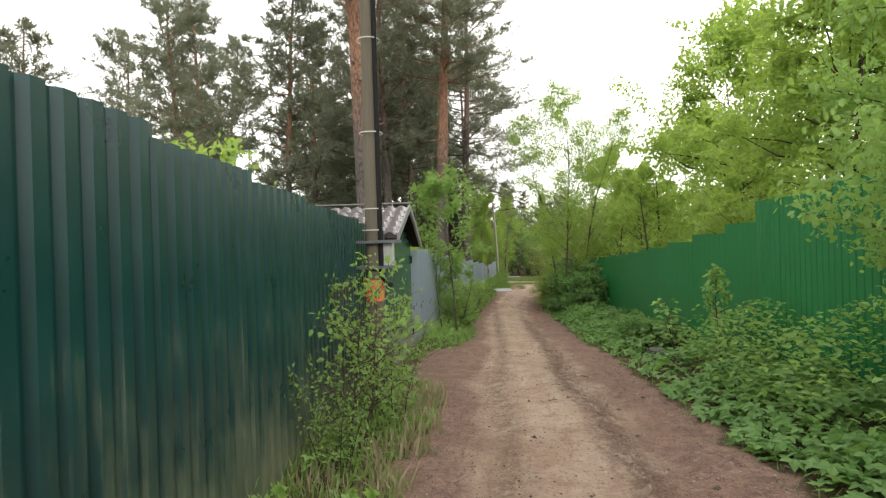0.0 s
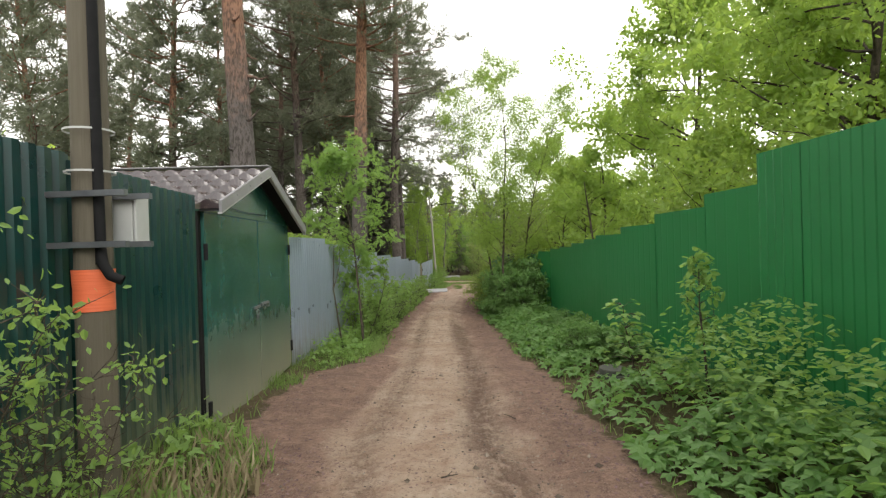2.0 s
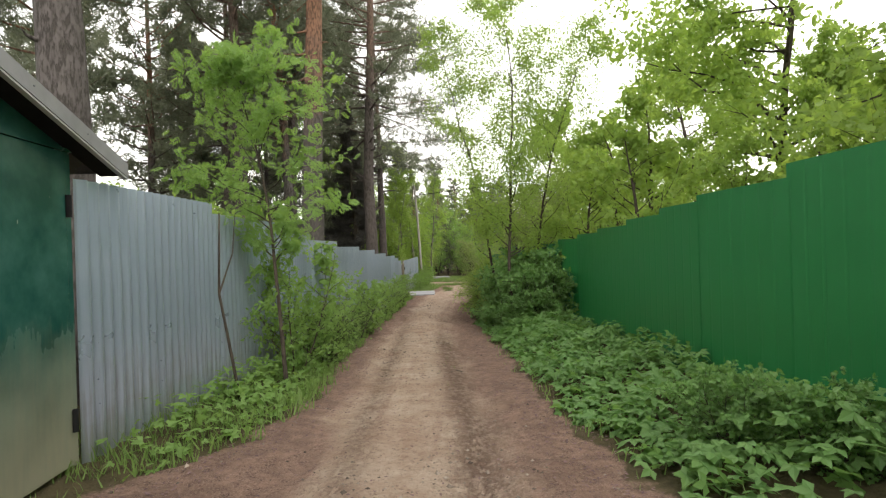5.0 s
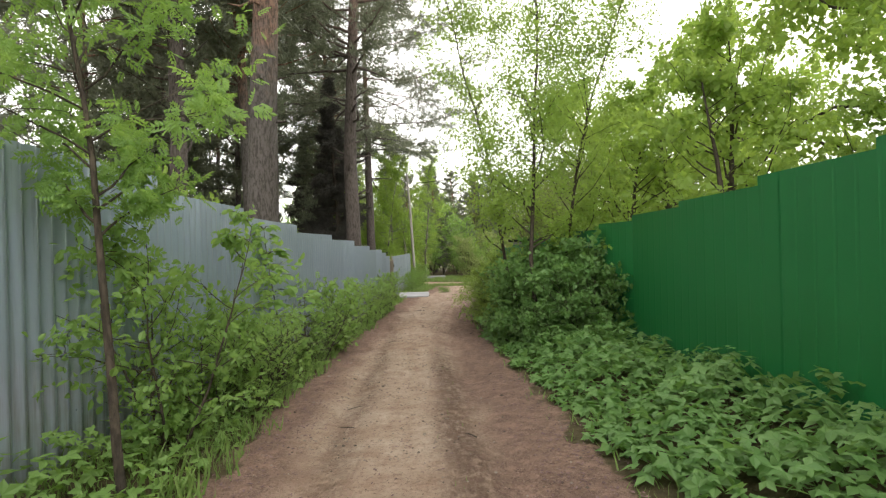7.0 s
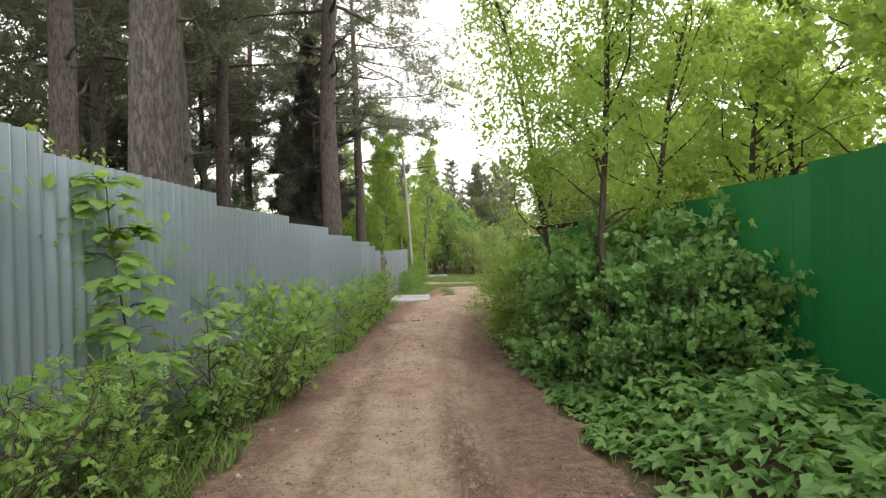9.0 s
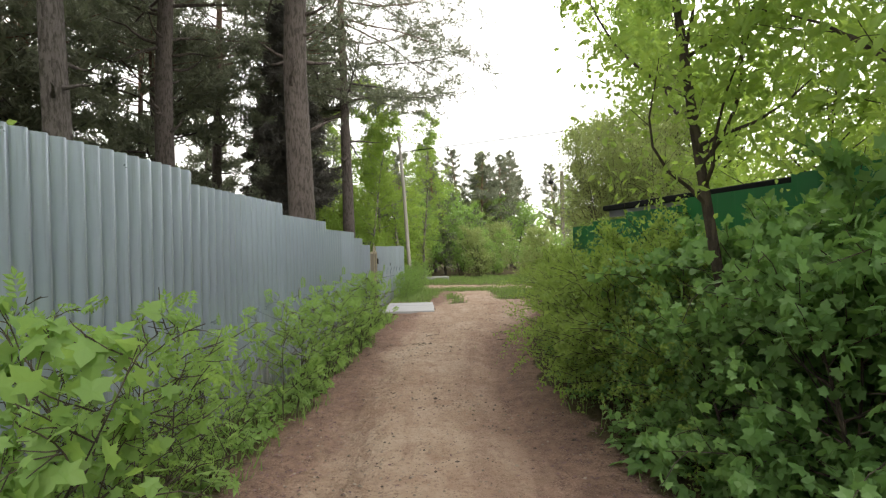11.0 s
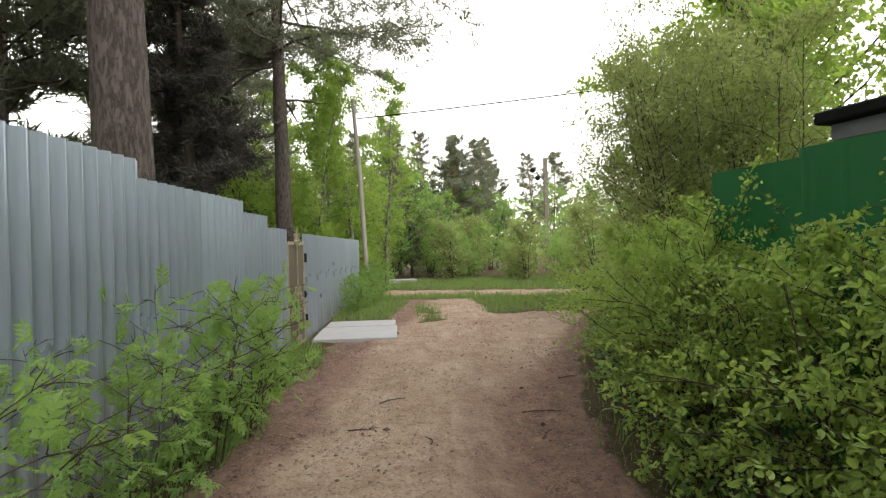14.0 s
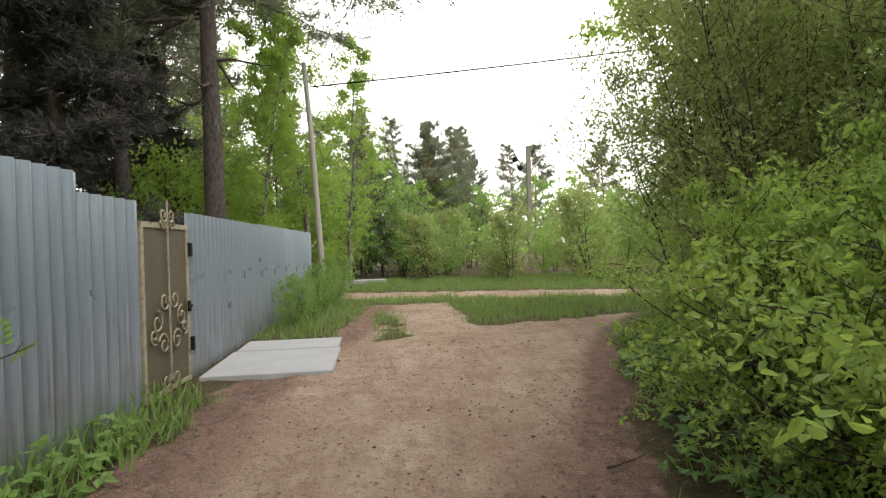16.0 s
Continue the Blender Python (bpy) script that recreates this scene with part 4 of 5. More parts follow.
spread_copies(FC, [(-12, 35, 1.1), (-3.6, 56, 0.67), (1.6, 56, 0.67), (2.4, 59, 0.67), (5.0, 62, 0.62), (-0.8, 53, 0.5), (12, 74, 0.85), (-9, 55, 1.1), (-14, 50, 1.2), (-2.6, 67, 0.8), (20, 78, 1.0), (28, 80, 1.0), (-10.5, 38.5, 1.3), (-12.5, 33.5, 1.2), (-13.0, 42.0, 1.3)], rng)

larch = conifer("larch", 24, 8.2, 0.06, 1.9, 0.12, M["leaf_olive"], M["twig_bark"], 90, 14, cone=True, bare_limbs=3, tuft=5, nlen=0.2, sides=5)
LA = plant("larch_tree", larch, at_ground(1.3, 57.0, 0, 0.1), "soft green larch with a pointed crown across the track", "tree")

# dark spruce by the gate
spruce = conifer("spruce", 31, 9.5, 0.03, 2.0, 0.14, M["needles_dark"], M["twig_bark"], 120, 34, droop=0.24, cone=True, bare_limbs=4, tuft=9, nlen=0.15)
S1 = plant("spruce_tree", spruce, at_ground(-4.9, 35.8, 0, 0.1), "dark dense spruce behind the grey fence", "tree", "dark spruces")
spread_copies(S1, [(-9.5, 46.0, 1.0), (-7.0, 44.0, 1.0)], rng)

# leafy trees along the far edge and behind the fences
aspen = broadleaf("aspen", 41, 9.5, 1.6, 0.09, M["leaf_lime"], M["birch_bark"], 0.11, 11000, low=0.1, shape=RHOMB, sides=4, twiggy=False)
A1 = plant("aspen_tree", aspen, at_ground(-2.9, 44.5, 0, 0.05), "slender aspen with bright lime leaves by the track", "tree", "young aspens")
spread_copies(A1, [(-1.75, 46.0, 0.85), (-3.5, 43.4, 0.8), (-4.6, 46, 0.8), (-6.5, 49, 1.0), (-3.6, 41.8, 0.7), (-10, 52, 1.1)], rng)
birch = broadleaf("birch", 42, 5.6, 1.75, 0.06, M["leaf_mid"], M["twig_bark"], 0.14, 5200, low=0.1, shape=RHOMB, stems=3, sides=3, twiggy=False)
B1 = plant("birch_tree", birch, at_ground(13.0, 50.0, 0, 0.05), "young birch thicket along the far side of the track", "tree", "young trees across the track")
spots = []
for i in range(52):
    x = -14 + i * 0.97 + rng.uniform(-0.7, 0.7)
    if 3.6 < x < 8.0:
        spots.append((x, 50.5 + rng.uniform(0, 3), rng.uniform(0.38, 0.5)))
        continue
    spots.append((x, 49.5 - 0.25 * x + rng.uniform(0, 8) + (1.5 if -4 < x < 4 else 0), rng.uniform(0.6, 1.1) * (0.68 if x > 2 else 1.0)))
for i in range(20):
    x = -16 + i * 1.8 + rng.uniform(-0.6, 0.6)
    if not 4.6 < x < 8.4:
        spots.append((x, 58 + rng.uniform(0, 8), rng.uniform(1.0, 1.45) * (0.75 if x > 3 else 1.0)))
spread_copies(B1, spots, rng)
willow = broadleaf("willow", 43, 3.4, 1.3, 0.04, M["leaf_olive"], M["twig_bark"], 0.13, 3800, low=0.02, shape=RHOMB, stems=4, sides=3, twiggy=False)
W1 = plant("willow_shrub", willow, at_ground(2.0, 53.0, 0, 0.05), "grey-green willow shrub across the track", "shrub", "shrubs across the track")
spread_copies(W1, [(-12 + i * 1.6 + rng.uniform(-0.5, 0.5), 47.8 - 0.27 * (-12 + i * 1.6) + rng.uniform(0.0, 3.0), rng.uniform(0.6, 1.1)) for i in range(0, 22, 2)], rng)

# garden shrubs and small trees behind the left fences
garden = broadleaf("garden", 44, 3.4, 1.5, 0.05, M["leaf_lime"], M["twig_bark"], 0.11, 6500, low=0.08, stems=3, shape=RHOMB, sides=4, twiggy=False)
G1 = plant("garden_shrub", garden, at_ground(-4.2, 9.0 - 3.0, 0, 0.05), "yellow-green leafy shrub rising behind the dark green fence", "shrub", "garden shrubs")
spread_copies(G1, [(-6.5, 9.0, 1.05), (-8.5, 12.0, 1.1), (-5.6, 16.0, 1.0), (-10.5, 14, 1.15), (-7.5, 18, 1.0), (-4.5, 18.5, 0.95), (-13, 17, 1.2), (-4.9, 26.0, 0.85), (-4.8, 24.4, 0.8), (-5.5, 42, 1.2), (-8.5, 36, 1.1), (-5.0, 45.0, 1.0), (-4.8, 20.5, 1.0), (-16, 22, 1.3), (-12, 22, 1.2), (-6, 22.5, 1.0)], rng)

# trees behind the bright green fence
maple = broadleaf("maple", 45, 6.4, 2.6, 0.13, M["leaf_lime"], M["twig_bark"], 0.1, 23000, low=0.2, shape=OVAL, sides=4)
R1 = plant("maple_tree", maple, at_ground(6.0, 10.5, 0, 0.05), "broad leafy maple with light green crown behind the fence", "tree", "leafy trees behind the green fence")
spread_copies(R1, [(6.2, 17.6, 0.75), (7.9, 14.5, 1.3), (6.9, 12.3, 1.1), (8.0, 20.8, 1.5), (6.0, 26.0, 0.95), (6.6, 34.6, 1.2), (9.5, 29.5, 1.3), (9.3, 9.0, 1.25)], rng)
darker = broadleaf("lime", 46, 5.2, 2.1, 0.1, M["leaf_lime"], M["twig_bark"], 0.12, 2600, low=0.1, shape=MAPLE, sides=4)
D1 = plant("lime_tree", darker, at_ground(5.0, 21.5, 0, 0.05), "small leafy tree crowding over the fence top", "tree", "leafy trees behind the green fence")
spread_copies(D1, [(4.9, 24.0, 0.8), (5.6, 18.6, 0.65), (5.0, 13.6, 0.72), (5.6, 29.0, 0.9), (8, 38, 0.9), (10, 41, 0.95), (12, 44, 0.9), (14, 40, 1.0), (5.6, 34.6, 1.2), (3.7, 23.2, 0.85), (4.3, 20.4, 0.85), (6.7, 32.9 + 2.6, 1.35)], rng)

# slim young tree on the verge before the green fence
verge_tree = broadleaf("verge", 47, 5.6, 1.35, 0.045, M["leaf_mid"], M["twig_bark"], 0.075, 10500, low=0.16, lean=(0.03, 0.0))
plant("rowan_tree", verge_tree, at_ground(2.85, 4.75, 0, 0.05), "slim young tree with airy green leaves on the weedy verge", "tree")
# airy single-stemmed trees at the bend, their crowns over the lane
upright = broadleaf("upright", 48, 9.0, 2.0, 0.05, M["leaf_lime"], M["twig_bark"], 0.062, 21000, low=0.2, lean=(0.0, 0.0), up=0.55, fill=1.2, scatter=0.2)
leaning = broadleaf("leaning", 148, 8.2, 1.7, 0.045, M["leaf_lime"], M["twig_bark"], 0.062, 15000, low=0.22, lean=(-0.16, 0.02), up=0.55, fill=1.2, scatter=0.2)
plant("bird_cherry_tree", upright, at_ground(1.62, 22.1, 0, 0.05), "slim straight tree with airy pointed leaves at the lane's edge", "tree", "trees at the lane's edge")
plant("bird_cherry_tree", leaning, at_ground(1.5, 23.7, 0, 0.05), "slim tree leaning over the lane with airy pointed leaves", "tree", "trees at the lane's edge")
plant("bird_cherry_tree", leaning, at_ground(2.05, 22.9, 150, 0.05), "slim tree with airy pointed leaves leaning to the green fence", "tree", "trees at the lane's edge")

# dense shrubs on the right verge
hedge = broadleaf("hedge", 49, 1.6, 0.9, 0.02, M["leaf_hedge"], M["twig_bark"], 0.034, 21000, low=0.03, stems=6, shape=OVAL, sides=4, up=0.35, scatter=0.035)
H1 = plant("spirea_shrub", hedge, at_ground(1.35, 27.2, 0, 0.05), "dense rounded shrub of small fresh leaves on the verge", "shrub", "shrubs on the verge")
spread_copies(H1, [(1.33, 26.2, 1.0), (1.42, 25.2, 1.05), (1.75, 25.7, 1.15), (1.62, 24.2, 0.9), (1.45, 28.3, 1.0), (1.6, 29.3, 0.95), (1.85, 30.4, 0.95), (2.35, 31.5, 0.85), (2.3, 29.2, 1.15), (2.75, 30.2, 1.1), (3.1, 32.2, 0.8), (2.2, 28.3, 1.1), (3.3, 31.1, 1.1)], rng)
shade = broadleaf("shade", 50, 1.7, 0.9, 0.02, M["leaf_deep"], M["twig_bark"], 0.075, 5600, low=0.04, stems=5, shape=MAPLE, up=0.3, scatter=0.05)
K1 = plant("elder_shrub", shade, at_ground(1.7, 22.8, 0, 0.05), "dark green leafy shrub at the foot of the tree", "shrub", "dark shrubs at the bend")
spread_copies(K1, [(1.45, 23.6, 0.8), (2.2, 22.2, 0.95), (2.1, 23.6, 1.0), (1.7, 21.5, 0.6), (2.35, 21.3, 0.9), (1.45, 24.6, 0.75), (2.0, 24.5, 1.05), (2.45, 22.5, 1.2), (2.35, 23.4, 1.2), (2.3, 12.3, 0.4), (2.65, 11.8, 0.42)], rng)
lilac = broadleaf("lilac", 51, 5.6, 1.35, 0.032, M["leaf_olive"], M["twig_bark"], 0.055, 18000, low=0.2, stems=7, shape=OVAL, up=0.6)
L1 = plant("lilac_shrub", lilac, at_ground(3.55, 33.4, 0, 0.05), "tall many-stemmed shrub with olive leaves at the lane's mouth", "shrub", "tall shrubs at the lane's mouth")
spread_copies(L1, [(4.3, 35.6, 0.95), (4.25, 34.4, 1.05), (5.8, 37.2, 0.7), (7.6, 38.6, 0.55), (3.15, 32.1, 0.75), (3.95, 31.7, 0.9)], rng)

# saplings on the left verge
sap = broadleaf("sapling", 52, 1.9, 0.62, 0.014, M["leaf_mid"], M["twig_bark"], 0.055, 800, low=0.15, shape=OVAL, stems=3, fill=0.6, scatter=0.07)
V1 = plant("willow_sapling", sap, at_ground(-1.55, 4.5, 0, 0.03), "leafy sapling growing against the dark green fence", "sapling", "saplings on the verge")
spread_copies(V1, [(-1.7, 5.2, 0.95), (-1.42, 5.6, 0.75), (-1.45, 3.9, 0.55)], rng)
sprig = broadleaf("sprig", 152, 0.55, 0.3, 0.006, M["leaf_mid"], M["twig_bark"], 0.095, 46, low=0.3, shape=MAPLE, stems=2, fill=0.3, scatter=0.04)
V2 = plant("maple_sapling", sprig, at_ground(-0.98, 2.35, 0, 0.02), "low maple sprig with fresh lobed leaves on the verge", "sapling", "maple sprigs on the verge")
spread_copies(V2, [(-1.38, 1.95, 0.9), (-1.3, 1.72, 0.75), (-1.33, 2.25, 0.9), (-1.12, 2.85, 0.7), (-2.3, 19.0, 0.9), (-2.2, 20.6, 0.8), (-2.15, 22.4, 0.8), (-2.3, 23.2, 0.8)], rng)
bush = broadleaf("verge_bush", 53, 2.1, 0.72, 0.02, M["leaf_mid"], M["twig_bark"], 0.07, 3900, low=0.06, stems=4, shape=OVAL, scatter=0.05)
airy = broadleaf("airy", 56, 1.45, 0.5, 0.010, M["leaf_mid"], M["twig_bark"], 0.12, 300, low=0.25, stems=3, shape=PINNATE, fill=0.5, scatter=0.06)
Y1 = plant("rowan_sapling", airy, at_ground(-2.2, 26.5, 0, 0.03), "airy rowan sapling with feathery pale leaves before the grey fence", "sapling", "rowan saplings before the grey fence")
spread_copies(Y1, [(-2.1, 27.8, 0.95), (-2.15, 28.7, 1.0), (-2.1, 29.3, 0.95), (-2.25, 25.4, 0.95), (-2.35, 24.3, 0.85), (-2.2, 22.9, 1.1), (-2.3, 18.9, 0.9), (-2.25, 17.6, 0.85)], rng)
tangle = broadleaf("tangle", 153, 1.0, 0.55, 0.008, M["leaf_mid"], M["twig_bark"], 0.055, 700, low=0.04, stems=4, shape=OVAL, scatter=0.04, up=0.5)
T1 = plant("raspberry_shrub", tangle, at_ground(-2.2, 17.9, 0, 0.03), "low tangle of raspberry canes under the grey fence", "shrub", "low shrubs under the grey fence")
spread_copies(T1, [(-2.3, 18.9, 0.9), (-2.35, 20.8, 0.9), (-2.35, 22.9, 0.8), (-2.35, 23.8, 0.75), (-2.1, 29.2, 0.6)], rng)
U1 = plant("rowan_shrub", bush, at_ground(-2.25, 16.3, 0, 0.03), "leafy rowan shrub before the grey steel fence", "shrub", "shrubs before the grey fence")
spread_copies(U1, [(-2.35, 17.3, 0.66), (-1.95, 36.6, 0.4), (-1.9, 37.8, 0.45), (-1.8, 39.2, 0.45), (-1.7, 40.6, 0.5), (-1.9, 41.8, 0.6)], rng)
maple_bush = broadleaf("maple_bush", 154, 1.6, 0.55, 0.015, M["leaf_mid"], M["twig_bark"], 0.095, 420, low=0.12, stems=3, shape=MAPLE, scatter=0.06)
V3 = plant("maple_shrub", maple_bush, at_ground(-2.35, 21.6, 0, 0.03), "bushy young maple with broad lobed leaves before the grey fence", "shrub", "young maples before the grey fence")
spread_copies(V3, [(-2.35, 19.3, 0.6), (-2.4, 18.4, 0.7), (-2.3, 22.2, 0.75)], rng)
thin = broadleaf("thin_rowan", 54, 4.6, 1.25, 0.034, M["leaf_mid"], M["twig_bark"], 0.13, 2800, low=0.38, stems=1, shape=PINNATE, scatter=0.1)
plant("rowan_tree", thin, at_ground(-2.0, 15.35, 0, 0.03), "thin forked rowan tree leaning over the grey fence", "tree")
bare = thing("rowan_sapling", at_ground(-2.28, 14.5, 0, 0.03), "thin bare leaning stem before the grey steel fence", "sapling")
part("trunk", mesh_of("trunk", *tubes([([(0, 0, 0), (-0.05, -0.1, 0.6), (-0.1, -0.25, 1.3), (-0.05, -0.3, 2.2)], [0.02, 0.017, 0.014, 0.008]), ([(-0.1, -0.25, 1.3), (-0.02, -0.05, 1.75), (0.0, 0.0, 2.2)], [0.011, 0.008, 0.004])], 7), M["twig_bark"], True), M["twig_bark"], bare)


def whorled(seed, height, tiers, size):
    """A single-stemmed seedling with tiers of large drooping leaves."""
    r = rs(seed)
    tr = wander(r, (0, 0, 0), (0.02, 0, 1), height, 10, 0.03, 0.02)
    wood, place, ahead = [(tr, np.linspace(0.012, 0.004, 11))], [], []
    for i in range(tiers):
        p, _ = along(tr, 0.3 + 0.69 * i / (tiers - 1))
        for j in range(8):
            a = r.uniform(0, 6.28)
            ln = (0.30 - 0.18 * i / tiers) * r.uniform(0.5, 1.1)
            tip = p + np.array([math.cos(a) * ln, math.sin(a) * ln, 0.05])
            wood.append(([p, (p + tip) / 2 + np.array([0, 0, 0.03]), tip], [0.004, 0.003, 0.002]))
            for k in range(2):
                place.append(tip + r.normal(size=3) * 0.03)
                ahead.append(np.array([math.cos(a + k - 0.5), math.sin(a + k - 0.5), -0.35]))
    n = len(place)
    lv = leaves("crown", np.array(place), np.array(ahead), size * r.uniform(0.7, 1.15, n), MAPLE, M["leaf_mid"], r, 0.8)
    return mesh_of("trunk", *tubes(wood, 5), M["twig_bark"], True), lv


plant("maple_sapling", whorled(57, 2.2, 9, 0.2), at_ground(-2.45, 19.85, 0, 0.02), "tall maple seedling with tiers of broad leaves before the grey fence", "sapling")
plant("maple_sapling", whorled(58, 1.15, 6, 0.15), at_ground(-2.35, 20.9, 0, 0.02), "short maple seedling with broad leaves before the grey fence", "sapling")
plant("maple_sapling", whorled(59, 1.0, 6, 0.11), at_ground(2.55, 10.2, 0, 0.02), "maple seedling with broad leaves in the weeds by the green fence", "sapling")
sapr = broadleaf("verge_sapling", 55, 1.6, 0.2, 0.018, M["leaf_mid"], M["twig_bark"], 0.08, 330, low=0.42, shape=OVAL, fill=0.6, scatter=0.05)
Q1 = plant("rowan_sapling", sapr, at_ground(2.85, 8.7, 0, 0.03), "thin sapling with a tuft of leaves before the green fence", "sapling")


# ---- low plants: countless, so one object each ----
def sow(rng, n, x0, x1, y0, y1, keep):
    x, y = rng.uniform(x0, x1, n), rng.uniform(y0, y1, n)
    k = rng.uniform(0, 1, n) < keep(x, y)
    return x[k], y[k]


def stuff(name, mesh, label, category):
    return tagged(new(name, mesh), label, category, kind="stuff")


def edge_l(y):
    return np.interp(y, EDGE_Y, EDGE_L)


def edge_r(y):
    return np.interp(y, EDGE_Y, EDGE_R)


def clumps(x, y, s, seed):
    return 0.5 + 0.5 * wavy(x, y, s, seed)


def fence_r(y):
    return np.interp(y, [-3, 6.4, 8.7, 14.4, 20.8, 28.45, 28.6, 32], [4.1, 3.62, 3.4, 3.08, 3.0, 1.37, 3.1, 4.0]) - 0.08


# broad-leaved carpet on the right verge
r2 = rs(61)
x, y = sow(r2, 43000, 0.4, 4.0, 0.5, 35.0, lambda x, y: np.where((x > edge_r(y) + 0.12 + 0.15 * wavy(x, y, 2.5)) & (x < fence_r(y)), np.where((y > 7.9) & (y < 11.4) & (x < 3.05), np.where((y > 10.4) & (y < 11.1), 0.05, 0.3), 0.85), 0))
h = (0.12 + 0.3 * smooth((x - edge_r(y)) / 0.8)) * (0.3 + 0.95 * clumps(x, y, 2.0, 4)) * r2.uniform(0.25, 1.05, len(x)) + 0.02
a = r2.uniform(0, 6.28, len(x))
stuff("ground_cover", leaves("ground_cover", np.stack([x, y, land(x, y) + h], -1), np.stack([np.cos(a), np.sin(a), r2.uniform(-0.55, 0.15, len(x))], -1), r2.uniform(0.09, 0.19, len(x)) * np.where(y > 24.5, 0.55, 1.0), TRIFOLIATE, M["leaf_deep"], r2, 0.65),
      "carpet of broad three-part green leaves along the fence", "weeds")
# taller nettles and raspberry canes near the start on the right
x, y = sow(r2, 18000, 1.5, 4.0, 1.5, 9.8, lambda x, y: np.where((x > edge_r(y) + np.where(y > 8.0, 0.7, 0.35)) & (x < fence_r(y)), clumps(x, y, 1.7, 2), 0))
h = r2.uniform(0.15, 1.0, len(x)) * (0.5 + 0.6 * clumps(x, y, 1.4, 7))
a = r2.uniform(0, 6.28, len(x))
stuff("tall_weeds", leaves("tall_weeds", np.stack([x, y, land(x, y) + h], -1), np.stack([np.cos(a), np.sin(a), r2.uniform(-0.5, 0.2, len(x))], -1), r2.uniform(0.04, 0.1, len(x)), OVAL, M["leaf_mid"], r2, 0.6),
      "tall leafy weeds crowding before the green fence", "weeds")
# herbs under the left fences
x, y = sow(r2, 30000, -3.2, -0.6, 0.5, 31.5, lambda x, y: np.where((x < edge_l(y) - 0.1 + 0.12 * wavy(x, y, 2.2)) & (x > np.interp(y, [0, 8.4, 8.6, 12.2, 12.4, 22.3, 32], [-1.25, -2.1, -1.9, -2.2, -2.5, -2.75, -2.25])), np.where((y > 8.4) & (y < 11.3), 0.08, np.where(y < 8.4, 0.4, 1.0) * (0.3 + 0.6 * clumps(x, y, 1.5, 9))), 0))
h = (0.05 + 0.25 * smooth((edge_l(y) - x) / 0.6)) * r2.uniform(0.2, 1.1, len(x)) * (0.6 + 0.7 * clumps(x, y, 1.8, 3))
a = r2.uniform(0, 6.28, len(x))
stuff("verge_herbs", leaves("verge_herbs", np.stack([x, y, land(x, y) + h + 0.01], -1), np.stack([np.cos(a), np.sin(a), r2.uniform(-0.4, 0.3, len(x))], -1), r2.uniform(0.06, 0.15, len(x)), TRIFOLIATE, M["leaf_mid"], r2, 0.55),
      "low green herbs along the foot of the fences", "weeds")


# grass
def grass(name, n, x0, x1, y0, y1, keep, low, high, label, seed, blade="grass"):
    r = rs(seed)
    x, y = sow(r, n, x0, x1, y0, y1, keep)
    m = len(x)
    a = r.uniform(0, 6.28, m)
    lean = r.uniform(0.1, 0.7, m)
    size = r.uniform(low, high, m) * (0.55 + 0.6 * clumps(x, y, 2.7, seed))
    stuff(name, leaves(name, np.stack([x, y, land(x, y) - 0.01], -1), np.stack([np.cos(a) * lean, np.sin(a) * lean, np.ones(m)], -1), size, BLADE, M[blade], r, 0.0), label, "grass")


def bare_at(x, y):
    return soil(x, y)[0]


grass("verge_grass", 60000, -3.0, -0.5, 0.5, 33, lambda x, y: np.where(x < -0.5, (1 - bare_at(x, y)) * np.where((y > 8.4) & (y < 12.3), 0.04 + 0.75 * (clumps(x, y, 1.6, 12) > 0.5) * (y > 10.6), 0.8) * ~((x > -2.35) & (x < -0.85) & (y > 32.3)), 0), 0.07, 0.26, "uneven green grass along the lane's verge", 71)
grass("verge_grass", 26000, 0.6, 4.0, 0.5, 34, lambda x, y: (1 - bare_at(x, y)) * np.where(x < edge_r(y) + 0.6, 0.35, 0.1), 0.06, 0.2, "grass along the weedy verge", 72)
grass("meadow_grass", 120000, -9, 12, 32.5, 50, lambda x, y: (1 - bare_at(x, y)) * np.where((x < -2.2) & (y < 41), 0.1, 0.9) * (x < 9) * ~((x > -2.35) & (x < -0.85) & (y < 35.0)), 0.09, 0.22, "bright green grass round the end of the lane", 73)
grass("lane_grass", 5000, -1.0, 1.5, 3, 32, lambda x, y: 0.5 * (clumps(x, y, 3.3, 6) > 0.86) * (np.abs(x - (edge_l(y) + edge_r(y)) / 2 - 0.5) < 0.3), 0.03, 0.09, "thin grass tufts between the wheel tracks", 74)
grass("dry_grass", 2600, -1.75, -0.85, 2.2, 7.6, lambda x, y: (1 - bare_at(x, y)) * (clumps(x, y, 2.3, 15) > 0.45), 0.12, 0.34, "dry straw-coloured grass among the green by the pole", 75, "straw")

# dead leaves, chips and pebbles
r3 = rs(81)
x, y = sow(r3, 60000, -2.6, 3.2, 1.0, 33, lambda x, y: np.clip(1.0 - np.minimum(np.abs(x - edge_l(y) - 0.25), np.abs(x - edge_r(y) + 0.2)) / 0.5, 0.05, 1) * (x > edge_l(y) - 0.3) * (x < edge_r(y) + 0.3))
a = r3.uniform(0, 6.28, len(x))
stuff("leaf_litter", leaves("leaf_litter", np.stack([x, y, land(x, y) + 0.008], -1), np.stack([np.cos(a), np.sin(a), r3.uniform(-0.1, 0.35, len(x))], -1), r3.uniform(0.012, 0.045, len(x)), RHOMB, M["dry"], r3, 0.8),
      "brown dead leaves and needles at the sides of the lane", "leaf litter")


